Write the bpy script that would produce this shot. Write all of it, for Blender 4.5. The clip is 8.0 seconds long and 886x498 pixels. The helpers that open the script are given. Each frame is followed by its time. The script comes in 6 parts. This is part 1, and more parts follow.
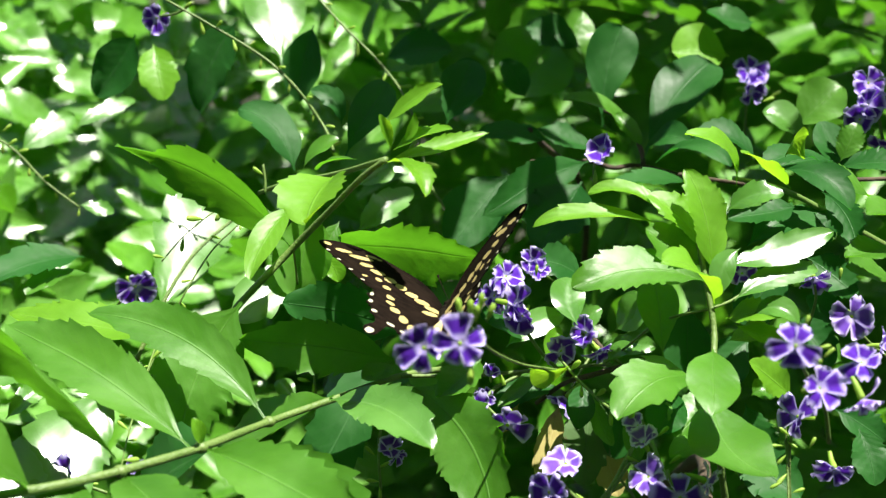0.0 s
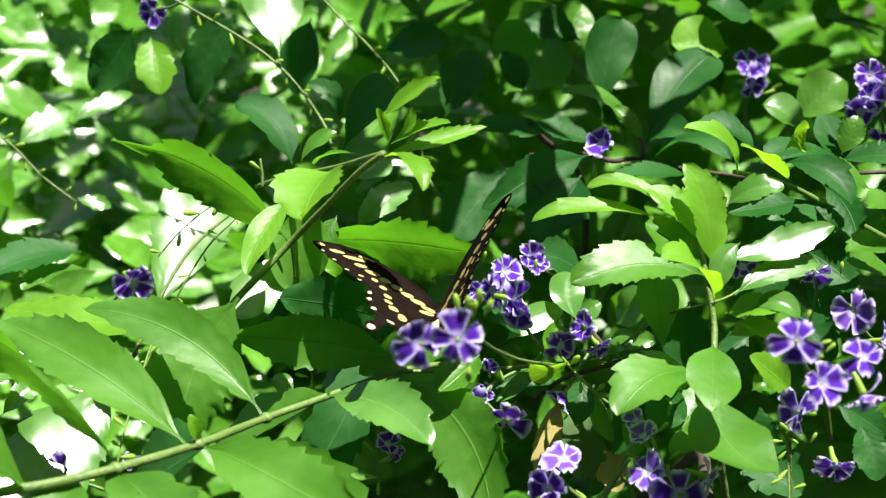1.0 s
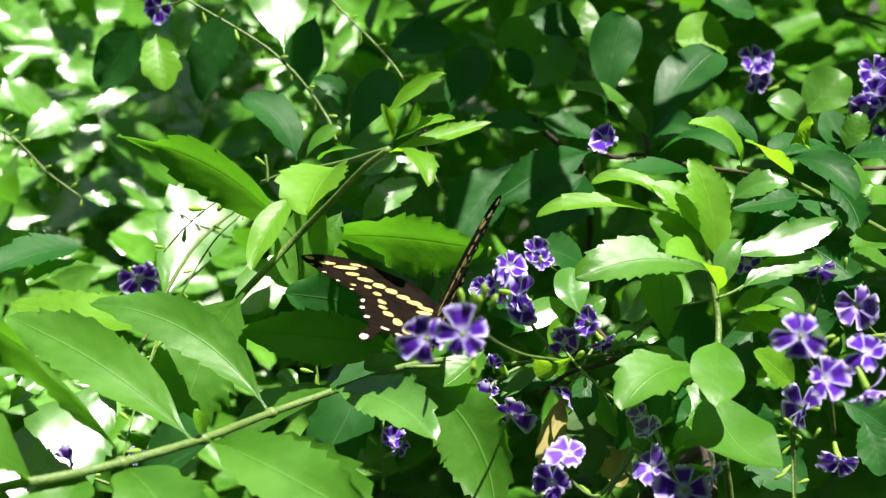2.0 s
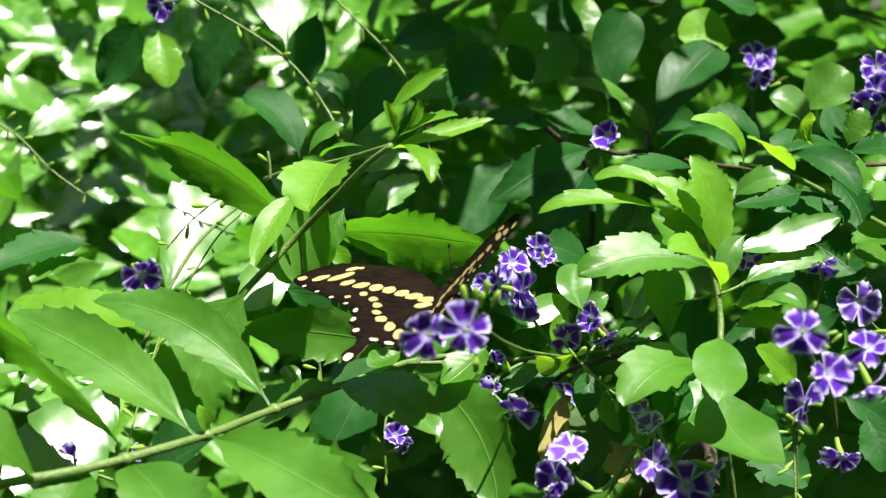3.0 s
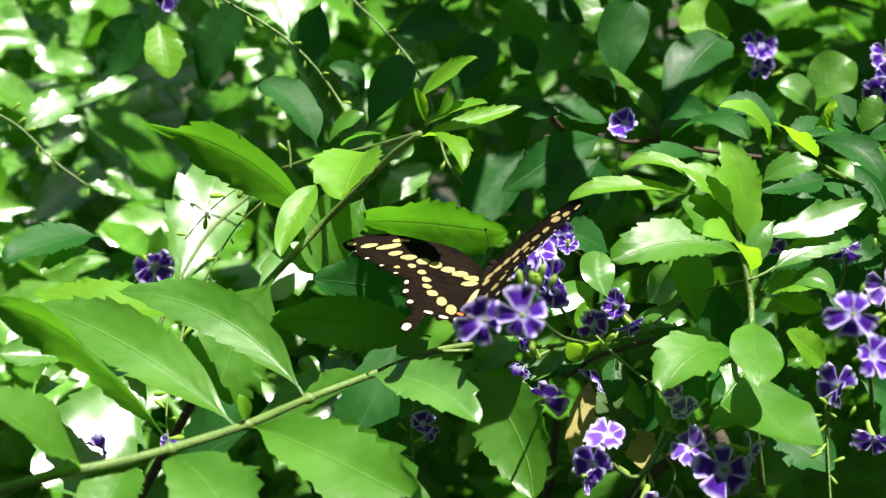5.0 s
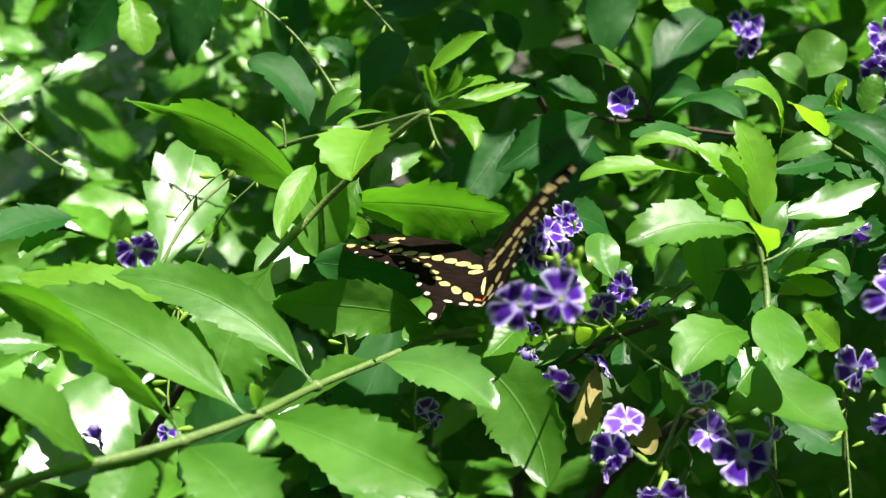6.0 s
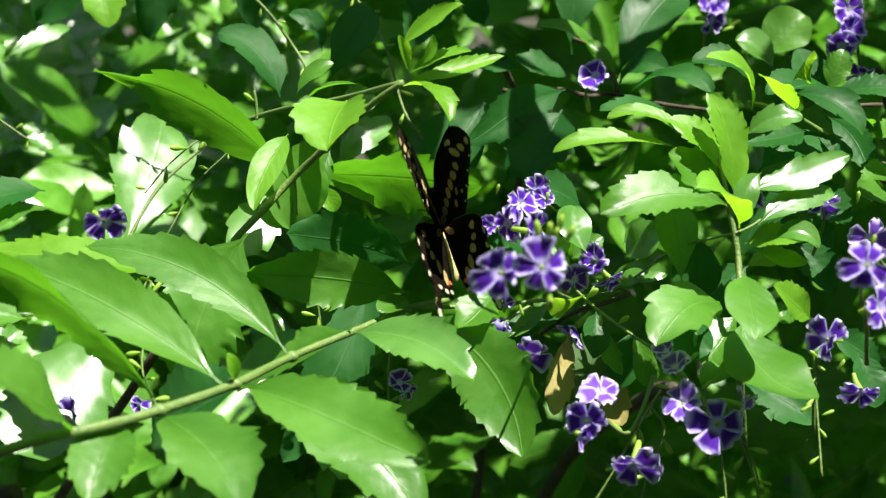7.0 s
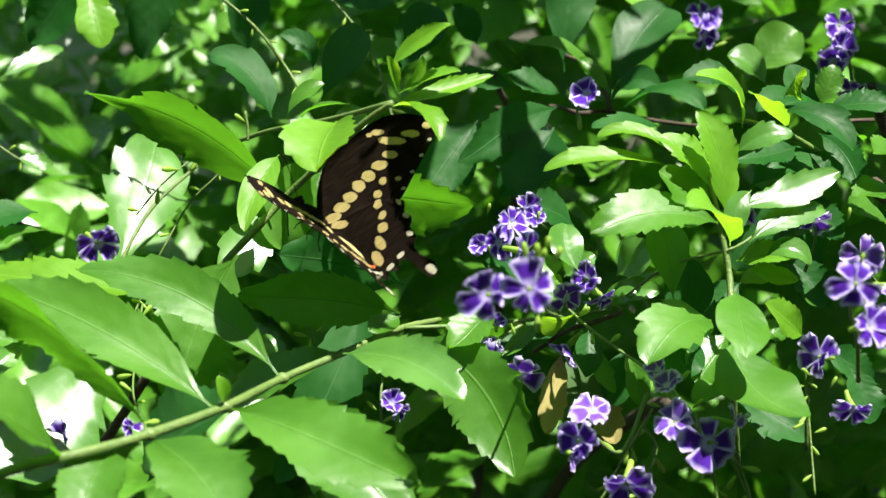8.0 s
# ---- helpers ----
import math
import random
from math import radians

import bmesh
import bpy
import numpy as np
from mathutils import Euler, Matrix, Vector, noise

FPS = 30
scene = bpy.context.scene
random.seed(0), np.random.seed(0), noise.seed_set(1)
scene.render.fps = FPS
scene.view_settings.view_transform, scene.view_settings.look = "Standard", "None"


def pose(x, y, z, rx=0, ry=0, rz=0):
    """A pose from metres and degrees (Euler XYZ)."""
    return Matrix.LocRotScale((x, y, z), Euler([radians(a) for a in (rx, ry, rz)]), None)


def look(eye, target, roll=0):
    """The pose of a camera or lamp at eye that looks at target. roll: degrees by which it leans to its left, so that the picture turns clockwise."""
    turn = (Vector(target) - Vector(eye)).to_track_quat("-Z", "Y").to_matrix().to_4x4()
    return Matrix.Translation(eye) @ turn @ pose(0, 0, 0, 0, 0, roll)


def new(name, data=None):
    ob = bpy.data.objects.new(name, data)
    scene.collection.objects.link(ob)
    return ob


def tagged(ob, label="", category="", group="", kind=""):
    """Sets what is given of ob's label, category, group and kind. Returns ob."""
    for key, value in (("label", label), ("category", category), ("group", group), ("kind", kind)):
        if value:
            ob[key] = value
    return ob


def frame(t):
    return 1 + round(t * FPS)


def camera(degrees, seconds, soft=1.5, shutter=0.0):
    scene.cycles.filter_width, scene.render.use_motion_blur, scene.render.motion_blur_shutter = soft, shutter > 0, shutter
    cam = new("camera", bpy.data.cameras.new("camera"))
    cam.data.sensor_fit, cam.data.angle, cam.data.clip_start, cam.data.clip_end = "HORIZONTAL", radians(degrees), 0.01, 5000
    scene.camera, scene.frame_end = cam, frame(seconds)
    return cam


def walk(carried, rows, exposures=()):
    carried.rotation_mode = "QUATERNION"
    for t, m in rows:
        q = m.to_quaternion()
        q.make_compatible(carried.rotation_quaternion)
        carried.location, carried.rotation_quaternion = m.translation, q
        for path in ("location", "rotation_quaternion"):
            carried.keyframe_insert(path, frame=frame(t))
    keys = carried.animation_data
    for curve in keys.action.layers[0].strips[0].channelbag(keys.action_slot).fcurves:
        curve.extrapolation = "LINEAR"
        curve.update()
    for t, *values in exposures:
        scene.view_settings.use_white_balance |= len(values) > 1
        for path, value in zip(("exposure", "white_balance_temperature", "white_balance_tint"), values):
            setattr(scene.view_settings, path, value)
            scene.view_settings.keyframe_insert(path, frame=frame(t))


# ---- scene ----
cam = camera(35, 8.0, soft=1.3, shutter=0.5)
cam.data.dof.use_dof = True
cam.data.dof.focus_distance = 0.56
cam.data.dof.aperture_fstop = 15.0
PATH = [
    (0, (-0.00067, -0.00321, 1.25045), (0.00132, 0.97614, 1.04827), 0.06),
    (0.5, (0.00007, -0.00097, 1.25012), (0.00228, 0.97795, 1.04589), 0.07),
    (1, (0.00018, 0.00066, 1.25042), (0.00189, 0.97892, 1.04308), -0.03),
    (1.5, (0.00005, -0.00007, 1.24995), (0.00003, 0.97805, 1.04193), 0.00),
    (3, (-0.00018, -0.00159, 1.25014), (-0.00293, 0.97577, 1.03855), -0.12),
    (3.5, (-0.00156, -0.00250, 1.24889), (-0.00412, 0.97518, 1.03879), -0.01),
    (4, (-0.00885, -0.00448, 1.24930), (-0.01541, 0.97289, 1.03789), 0.09),
    (4.5, (-0.01887, -0.00461, 1.24912), (-0.01798, 0.97227, 1.03535), -0.08),
    (4.7, (-0.02305, -0.00391, 1.24844), (-0.00934, 0.97292, 1.03486), -0.11),
    (6, (-0.05958, 0.01630, 1.24392), (0.02470, 0.98641, 1.01637), 0.45),
    (6.5, (-0.06576, 0.02295, 1.24215), (0.04058, 0.98923, 1.00760), 1.04),
    (7, (-0.06763, 0.01559, 1.24027), (0.04999, 0.97923, 1.00032), 0.94),
    (7.5, (-0.06605, 0.01398, 1.24145), (0.05146, 0.97765, 1.00160), 0.89),
    (8, (-0.06342, 0.01597, 1.24280), (0.05284, 0.98193, 1.01168), 0.47),
]
EXPOSURES = [(0.0, 1.52), (3.0, 1.42), (6.0, 1.42), (8.0, 1.53)]
walk(cam, [(t, look(eye, target, roll)) for t, eye, target, roll in PATH], EXPOSURES)

# ---- daylight ----
SUN = Vector((0.25, -0.22, 0.94)).normalized()
world = bpy.data.worlds.new("sky")
scene.world = world
world.use_nodes = True
wn = world.node_tree
sky = wn.nodes.new("ShaderNodeTexSky")
sky.sky_type, sky.sun_disc = "NISHITA", False
sky.sun_elevation = math.asin(SUN.z)
sky.sun_rotation = math.atan2(SUN.x, SUN.y)
wn.links.new(sky.outputs[0], wn.nodes["Background"].inputs[0])
wn.nodes["Background"].inputs[1].default_value = 0.045
sun_data = bpy.data.lights.new("sun", "SUN")
sun_data.energy, sun_data.angle, sun_data.color = 5.0, radians(0.53), (1.0, 0.95, 0.86)
sun = new("sun", sun_data)
sun.matrix_basis = look(SUN * 20, (0, 0, 0))


# ---- materials ----
class Nodes:
    """A small builder of node materials."""

    def __init__(self, name):
        self.mat = bpy.data.materials.new(name)
        self.mat.use_nodes = True
        self.tree = self.mat.node_tree
        self.tree.nodes.clear()
        self.out = self.tree.nodes.new("ShaderNodeOutputMaterial")

    def add(self, kind, **values):
        node = self.tree.nodes.new(kind)
        for key, value in values.items():
            key = key.replace("_", " ")
            for socket in node.inputs:
                if socket.name.lower() == key.lower():
                    self.put(socket, value)
                    break
        return node

    def put(self, socket, value):
        if isinstance(value, bpy.types.NodeSocket):
            self.tree.links.new(value, socket)
        else:
            socket.default_value = value

    def math(self, op, a, b=0.0, c=0.0):
        node = self.tree.nodes.new("ShaderNodeMath")
        node.operation = op
        for socket, value in zip(node.inputs, (a, b, c)):
            self.put(socket, value)
        return node.outputs[0]

    def mix(self, fac, a, b):
        node = self.tree.nodes.new("ShaderNodeMix")
        node.data_type = "RGBA"
        self.put(node.inputs[0], fac)
        self.put(node.inputs[6], a)
        self.put(node.inputs[7], b)
        return node.outputs[2]

    def ramp(self, fac, low, high):
        node = self.tree.nodes.new("ShaderNodeMapRange")
        node.interpolation_type = "SMOOTHSTEP"
        for socket, value in zip(node.inputs, (fac, low, high, 0.0, 1.0)):
            self.put(socket, value)
        return node.outputs[0]

    def noise(self, vector, scale, detail=3.0):
        node = self.add("ShaderNodeTexNoise", Scale=scale, Detail=detail)
        if vector is not None:
            self.put(node.inputs["Vector"], vector)
        return node.outputs[0]

    def bump(self, height, strength, distance):
        return self.add("ShaderNodeBump", Height=height, Strength=strength, Distance=distance).outputs[0]

    def done(self, shader):
        self.tree.links.new(shader, self.out.inputs[0])
        return self.mat


def rgb(r, g, b):
    return (r, g, b, 1.0)


def leaf_material(name, dark, light, through_light, gloss, roughness, spots=0.0, island=False, share=0.42, relief=0.35):
    """A leaf blade: waxy upper skin, light that passes through, pale midrib and side veins, blotches, sheen painted as
    pale patches.
    """
    n = Nodes(name)
    uv = n.add("ShaderNodeUVMap").outputs[0]
    split = n.add("ShaderNodeSeparateXYZ", Vector=uv)
    u, v = split.outputs[0], split.outputs[1]
    across = n.math("ABSOLUTE", n.math("SUBTRACT", v, 0.5))
    place = n.add("ShaderNodeTexCoord").outputs["Object"]
    big = n.noise(place, 55.0, 2.0)
    if island:
        chance = n.add("ShaderNodeNewGeometry").outputs["Random Per Island"]
    else:
        chance = n.add("ShaderNodeObjectInfo").outputs["Random"]
    fine = n.noise(place, 900.0, 3.0)
    tone = n.math("ADD", n.math("MULTIPLY", chance, 0.5), n.math("MULTIPLY", n.ramp(big, 0.25, 0.75), 0.5))
    tone = n.math("ADD", tone, n.math("MULTIPLY", n.math("SUBTRACT", fine, 0.5), 0.25))
    skin = n.mix(tone, rgb(*dark), rgb(*light))
    rib = n.math("SUBTRACT", 1.0, n.ramp(across, 0.004, 0.022))
    slant = n.math("ADD", n.math("MULTIPLY", n.math("SUBTRACT", u, n.math("MULTIPLY", across, 0.55)), 7.0), n.math("MULTIPLY", big, 1.1))
    saw = n.math("ABSOLUTE", n.math("SUBTRACT", n.math("FRACT", slant), 0.5))
    vein = n.math("SUBTRACT", 1.0, n.ramp(saw, 0.0, 0.09))
    vein = n.math("MULTIPLY", vein, n.math("SUBTRACT", 1.0, n.ramp(across, 0.2, 0.48)))
    lines = n.math("MAXIMUM", rib, n.math("MULTIPLY", vein, 0.3))
    pale = tuple(min(1.0, c * 1.25 + 0.035) for c in light)
    skin = n.mix(n.math("MULTIPLY", lines, 0.5), skin, rgb(*pale))
    # Pale patches mixed into the skin colour stand in for soft sheen.
    sheen_patch = n.ramp(n.noise(place, 42.0, 4.0), 0.46, 0.72)
    skin = n.mix(n.math("MULTIPLY", sheen_patch, 0.34), skin, rgb(*[min(1.0, c * 1.35 + 0.028) for c in light]))
    if spots:
        patch = n.ramp(n.noise(place, 260.0, 4.0), 0.60, 0.70)
        skin = n.mix(n.math("MULTIPLY", patch, spots), skin, rgb(0.10, 0.075, 0.035))
    quilt = n.math("ADD", n.math("MULTIPLY", n.math("MULTIPLY", saw, n.math("SUBTRACT", 1.0, across)), 0.35), n.math("MULTIPLY", n.noise(place, 220.0, 3.0), 0.45))
    quilt = n.math("SUBTRACT", quilt, n.math("MULTIPLY", rib, 0.45))
    normal = n.bump(quilt, relief, 0.0007)
    rough = n.math("ADD", roughness, n.math("ADD", n.math("MULTIPLY", n.math("SUBTRACT", big, 0.5), 0.3), n.math("MULTIPLY", sheen_patch, 0.10)))
    face = n.add("ShaderNodeBsdfPrincipled", Base_Color=skin, Roughness=rough, Normal=normal)
    face.inputs["Specular IOR Level"].default_value = gloss
    glow = n.mix(lines, n.mix(tone, rgb(*[c * 0.75 for c in through_light]), rgb(*through_light)), rgb(*[c * 0.55 for c in through_light]))
    back = n.add("ShaderNodeBsdfTranslucent", Color=glow, Normal=normal)
    both = n.add("ShaderNodeMixShader", Fac=share)
    n.put(both.inputs[1], face.outputs[0])
    n.put(both.inputs[2], back.outputs[0])
    return n.done(both.outputs[0])


LEAF = leaf_material("leaf_green", (0.044, 0.150, 0.012), (0.084, 0.235, 0.019), (0.16, 0.52, 0.016), 0.62, 0.36, relief=0.5)
LEAF_YOUNG = leaf_material("leaf_young", (0.10, 0.270, 0.014), (0.155, 0.370, 0.022), (0.36, 0.72, 0.022), 0.45, 0.38, share=0.5, relief=0.5)
# Darker copy of the green leaf: shade on dim leaves is put into its colour.
LEAF_DARK = leaf_material("leaf_dark", (0.014, 0.082, 0.014), (0.026, 0.122, 0.020), (0.04, 0.26, 0.02), 0.22, 0.44, relief=0.4)
LEAF_GLOSSY = leaf_material("leaf_glossy", (0.07, 0.20, 0.03), (0.11, 0.28, 0.045), (0.20, 0.50, 0.03), 0.95, 0.27, relief=0.15)
LEAF_SPOTTED = leaf_material("leaf_spotted", (0.05, 0.115, 0.035), (0.08, 0.16, 0.045), (0.08, 0.2, 0.03), 0.3, 0.5, spots=0.75)
LEAF_DRY = leaf_material("leaf_dry", (0.38, 0.32, 0.10), (0.50, 0.43, 0.17), (0.40, 0.32, 0.08), 0.25, 0.6, spots=0.3)
LEAF_FAR = leaf_material("leaf_far", (0.027, 0.110, 0.009), (0.105, 0.29, 0.019), (0.15, 0.47, 0.017), 0.35, 0.34, island=True, share=0.33)
LEAF_SHINING = leaf_material("leaf_shining", (0.06, 0.18, 0.02), (0.13, 0.32, 0.04), (0.17, 0.48, 0.02), 0.95, 0.26, island=True, share=0.3, relief=0.2)


def bark_material(name, dark, light, scale, roughness):
    n = Nodes(name)
    place = n.add("ShaderNodeTexCoord").outputs["Object"]
    big, fine = n.noise(place, scale, 4.0), n.noise(place, scale * 8, 4.0)
    tone = n.math("ADD", n.math("MULTIPLY", big, 0.6), n.math("MULTIPLY", fine, 0.4))
    skin = n.mix(n.ramp(tone, 0.3, 0.7), rgb(*dark), rgb(*light))
    face = n.add("ShaderNodeBsdfPrincipled", Base_Color=skin, Roughness=roughness, Normal=n.bump(tone, 0.5, 0.002))
    return n.done(face.outputs[0])


STEM = bark_material("green_stem", (0.082, 0.148, 0.030), (0.138, 0.210, 0.052), 120.0, 0.5)
TWIG = bark_material("brown_twig", (0.03, 0.022, 0.014), (0.09, 0.062, 0.04), 150.0, 0.85)


def bud_material():
    """Fleshy yellow-green buds and calyces that glow a little against the light."""
    n = Nodes("green_bud")
    place = n.add("ShaderNodeTexCoord").outputs["Object"]
    skin = n.mix(n.noise(place, 3.0, 3.0), rgb(0.27, 0.48, 0.05), rgb(0.44, 0.62, 0.12))
    face = n.add("ShaderNodeBsdfPrincipled", Base_Color=skin, Roughness=0.45)
    back = n.add("ShaderNodeBsdfTranslucent", Color=skin)
    both = n.add("ShaderNodeMixShader", Fac=0.45)
    n.put(both.inputs[1], face.outputs[0])
    n.put(both.inputs[2], back.outputs[0])
    return n.done(both.outputs[0])


BUD = bud_material()
SOIL = bark_material("leaf_litter_soil", (0.014, 0.016, 0.007), (0.05, 0.048, 0.024), 14.0, 0.95)


def petal_material(name, deep, mid, edge):
    """Violet petals with a pale frilled margin and a pale streak from the throat."""
    n = Nodes(name)
    split = n.add("ShaderNodeSeparateXYZ", Vector=n.add("ShaderNodeUVMap").outputs[0])
    u, v = split.outputs[0], split.outputs[1]
    place = n.add("ShaderNodeTexCoord").outputs["Object"]
    across = n.math("MULTIPLY", n.math("ABSOLUTE", n.math("SUBTRACT", v, 0.5)), 2.0)
    wob = n.math("MULTIPLY", n.math("SUBTRACT", n.noise(place, 700.0, 2.0), 0.5), 0.13)
    rim = n.ramp(n.math("ADD", n.math("MAXIMUM", n.math("MULTIPLY", across, n.ramp(u, 0.02, 0.25)), n.math("MULTIPLY", u, 0.93)), wob), 0.64, 0.90)
    throat = n.math("SUBTRACT", 1.0, n.ramp(n.math("ADD", u, wob), 0.10, 0.34))
    skin = n.mix(n.noise(place, 420.0, 3.0), rgb(*deep), rgb(*mid))
    skin = n.mix(n.math("MAXIMUM", rim, n.math("MULTIPLY", throat, 0.85)), skin, rgb(*edge))
    streaks = n.math("MULTIPLY", n.noise(place, 1500.0, 2.0), 1.0)
    face = n.add("ShaderNodeBsdfPrincipled", Base_Color=skin, Roughness=0.6, Normal=n.bump(streaks, 0.3, 0.0006))
    face.inputs["Specular IOR Level"].default_value = 0.1
    back = n.add("ShaderNodeBsdfTranslucent", Color=skin)
    both = n.add("ShaderNodeMixShader", Fac=0.3)
    n.put(both.inputs[1], face.outputs[0])
    n.put(both.inputs[2], back.outputs[0])
    return n.done(both.outputs[0])


PETAL = petal_material("petal_violet", (0.062, 0.012, 0.30), (0.115, 0.030, 0.46), (0.56, 0.49, 0.88))
PETAL_PALE = petal_material("petal_lilac", (0.11, 0.038, 0.39), (0.21, 0.10, 0.56), (0.62, 0.54, 0.88))


def wing_material(name, dark, light, roughness):
    n = Nodes(name)
    place = n.add("ShaderNodeTexCoord").outputs["Object"]
    stretch = n.add("ShaderNodeMapping", Vector=place)
    stretch.inputs["Scale"].default_value = (180.0, 900.0, 300.0)
    grain = n.noise(stretch.outputs[0], 1.0, 4.0)
    big = n.noise(place, 90.0, 2.0)
    tone = n.ramp(n.math("ADD", n.math("MULTIPLY", grain, 0.6), n.math("MULTIPLY", big, 0.4)), 0.3, 0.7)
    face = n.add("ShaderNodeBsdfPrincipled", Base_Color=n.mix(tone, rgb(*dark), rgb(*light)), Roughness=roughness, Normal=n.bump(grain, 0.4, 0.0005))
    face.inputs["Specular IOR Level"].default_value = 0.025
    return n.done(face.outputs[0])


WING_DARK = wing_material("wing_dark", (0.0040, 0.0028, 0.0020), (0.0125, 0.0082, 0.0058), 0.85)
WING_CREAM = wing_material("wing_cream", (0.30, 0.24, 0.09), (0.42, 0.34, 0.15), 0.75)
WING_WHITE = wing_material("wing_white", (0.38, 0.36, 0.26), (0.48, 0.46, 0.34), 0.75)
WING_UNDER = wing_material("wing_underside", (0.36, 0.29, 0.12), (0.52, 0.43, 0.21), 0.7)


# ---- builders ----
def mesh(name, verts, faces, material, uvs=None, smooth=True):
    me = bpy.data.meshes.new(name)
    me.from_pydata([tuple(v) for v in verts], [], [tuple(f) for f in faces])
    for m in material if isinstance(material, (list, tuple)) else [material]:
        me.materials.append(m)
    if uvs is not None:
        layer = me.uv_layers.new(name="UVMap")
        order = np.empty(len(me.loops), np.int32)
        me.loops.foreach_get("vertex_index", order)
        layer.data.foreach_set("uv", np.asarray(uvs, np.float32)[order].ravel())
    if smooth:
        me.polygons.foreach_set("use_smooth", np.ones(len(me.polygons), bool))
    me.update()
    return me


def under(ob, parent, m):
    """Puts ob under parent, at the pose m of the parent's space."""
    ob.parent = parent
    ob.matrix_basis = m
    return ob


def thing(name, at, label, category, group="", kind=""):
    ob = new(name)
    ob.empty_display_size = 0.02
    ob.location = at
    return tagged(ob, label, category, group, kind)


def grid_faces(rows, cols):
    return [(r * cols + c, r * cols + c + 1, (r + 1) * cols + c + 1, (r + 1) * cols + c) for r in range(rows - 1) for c in range(cols - 1)]


def blade(length, width, fold=0.25, teeth=6, wave=0.03, twist=0.0, seed=0, cols=9, full=0.53, ridge=0.2, taper=0.0, rows=22):
    """Points, faces and uvs of an obovate leaf with a narrow base and forward-pointing teeth on its outer half; x along it, z up from its face."""
    rnd = random.Random(seed)
    marks = [k / (rows - 1) for k in range(rows)]
    tips = []
    if teeth:
        first = rnd.uniform(0.36, 0.44)
        tips = [first + (0.95 - first) * (k + rnd.uniform(-0.18, 0.18)) / teeth for k in range(teeth)]
        marks = [m for m in marks if all(abs(m - q) > 0.014 for q in tips)]
        marks += [q + d for q in tips for d in (-0.008, 0.012)]
    s_list = sorted(marks)
    b = 1.15
    a = b * full / (1 - full)
    top = full**a * (1 - full) ** b
    p1, p2 = rnd.uniform(0, 6.28), rnd.uniform(0, 6.28)
    sway, hook, curl = rnd.uniform(-0.03, 0.03), rnd.uniform(-0.12, 0.12), rnd.uniform(-0.02, 0.12)
    pts, uvs = [], []
    for s in s_list:
        q = min(1.0, max(0.0, (s - 0.06) / 0.94))
        if full < 0.6:
            shape = (q**a * (1 - q) ** b / top) ** 0.72
        elif q < full:
            shape = math.sin(1.5708 * q / full) ** 1.35
        else:
            shape = max(0.0, 1 - ((q - full) / (1 - full)) ** 2.4) ** 0.55
        shape = max(shape, 0.04 * (1 - s))
        shape *= 1 - taper * min(1.0, max(0.0, (s - 0.66) / 0.14)) * (1 - 0.4 * max(0.0, s - 0.8) / 0.2)
        notch = 0.0
        if tips and tips[0] - 0.1 < s < 0.985:
            later = min((t for t in tips if t - 0.0085 >= s - 1e-6), default=1.0)
            earlier = max((t for t in tips if t < later), default=tips[0] - 0.12)
            notch = 1.0 - min(1.0, max(0.0, (s - earlier) / max(1e-3, later - 0.008 - earlier)))
        for j in range(cols):
            v = -1 + 2 * j / (cols - 1)
            side = 0 if v < 0 else 1
            half = 0.5 * width * shape
            rim = abs(v) ** 8
            half *= 1 - rim * notch * ridge * (1.2 if side else 0.85) * min(1.0, 0.35 / max(shape, 0.2) + 0.55)
            y = v * half
            z = (abs(v) ** 1.25) * half * fold
            z += wave * width * v * v * (math.sin(s * 7 + p1 + side * 2.2) + 0.4 * math.sin(s * 15 + p2 + side)) * min(1.0, 3 * s)
            z += 0.009 * width * math.sin(6.283 * (7 * s - 2.2 * abs(v)) + p2 * 0.3) * (4 * abs(v) * (1 - abs(v))) * min(1.0, 5 * s, 6 * (1 - s))
            z -= 0.012 * width * (1 - min(1.0, abs(v) * 4)) * min(1.0, 4 * (1 - s))
            z -= curl * length * max(0.0, s - 0.75) ** 2 * 5
            y += sway * length * math.sin(s * 3.1416) + hook * length * max(0.0, s - 0.75) ** 2 * 4
            turn = twist * (s - 0.4)
            y, z = y * math.cos(turn) - z * math.sin(turn) * 0.6, z + y * math.sin(turn)
            x = s * length + rim * (0.02 - 0.025 * notch) * length * (1 if 0.25 < s < 0.97 else 0)
            pts.append((x, y, z))
            uvs.append((s, v * 0.5 + 0.5))
    return pts, grid_faces(len(s_list), cols), uvs


LEAF_COUNT = [0]


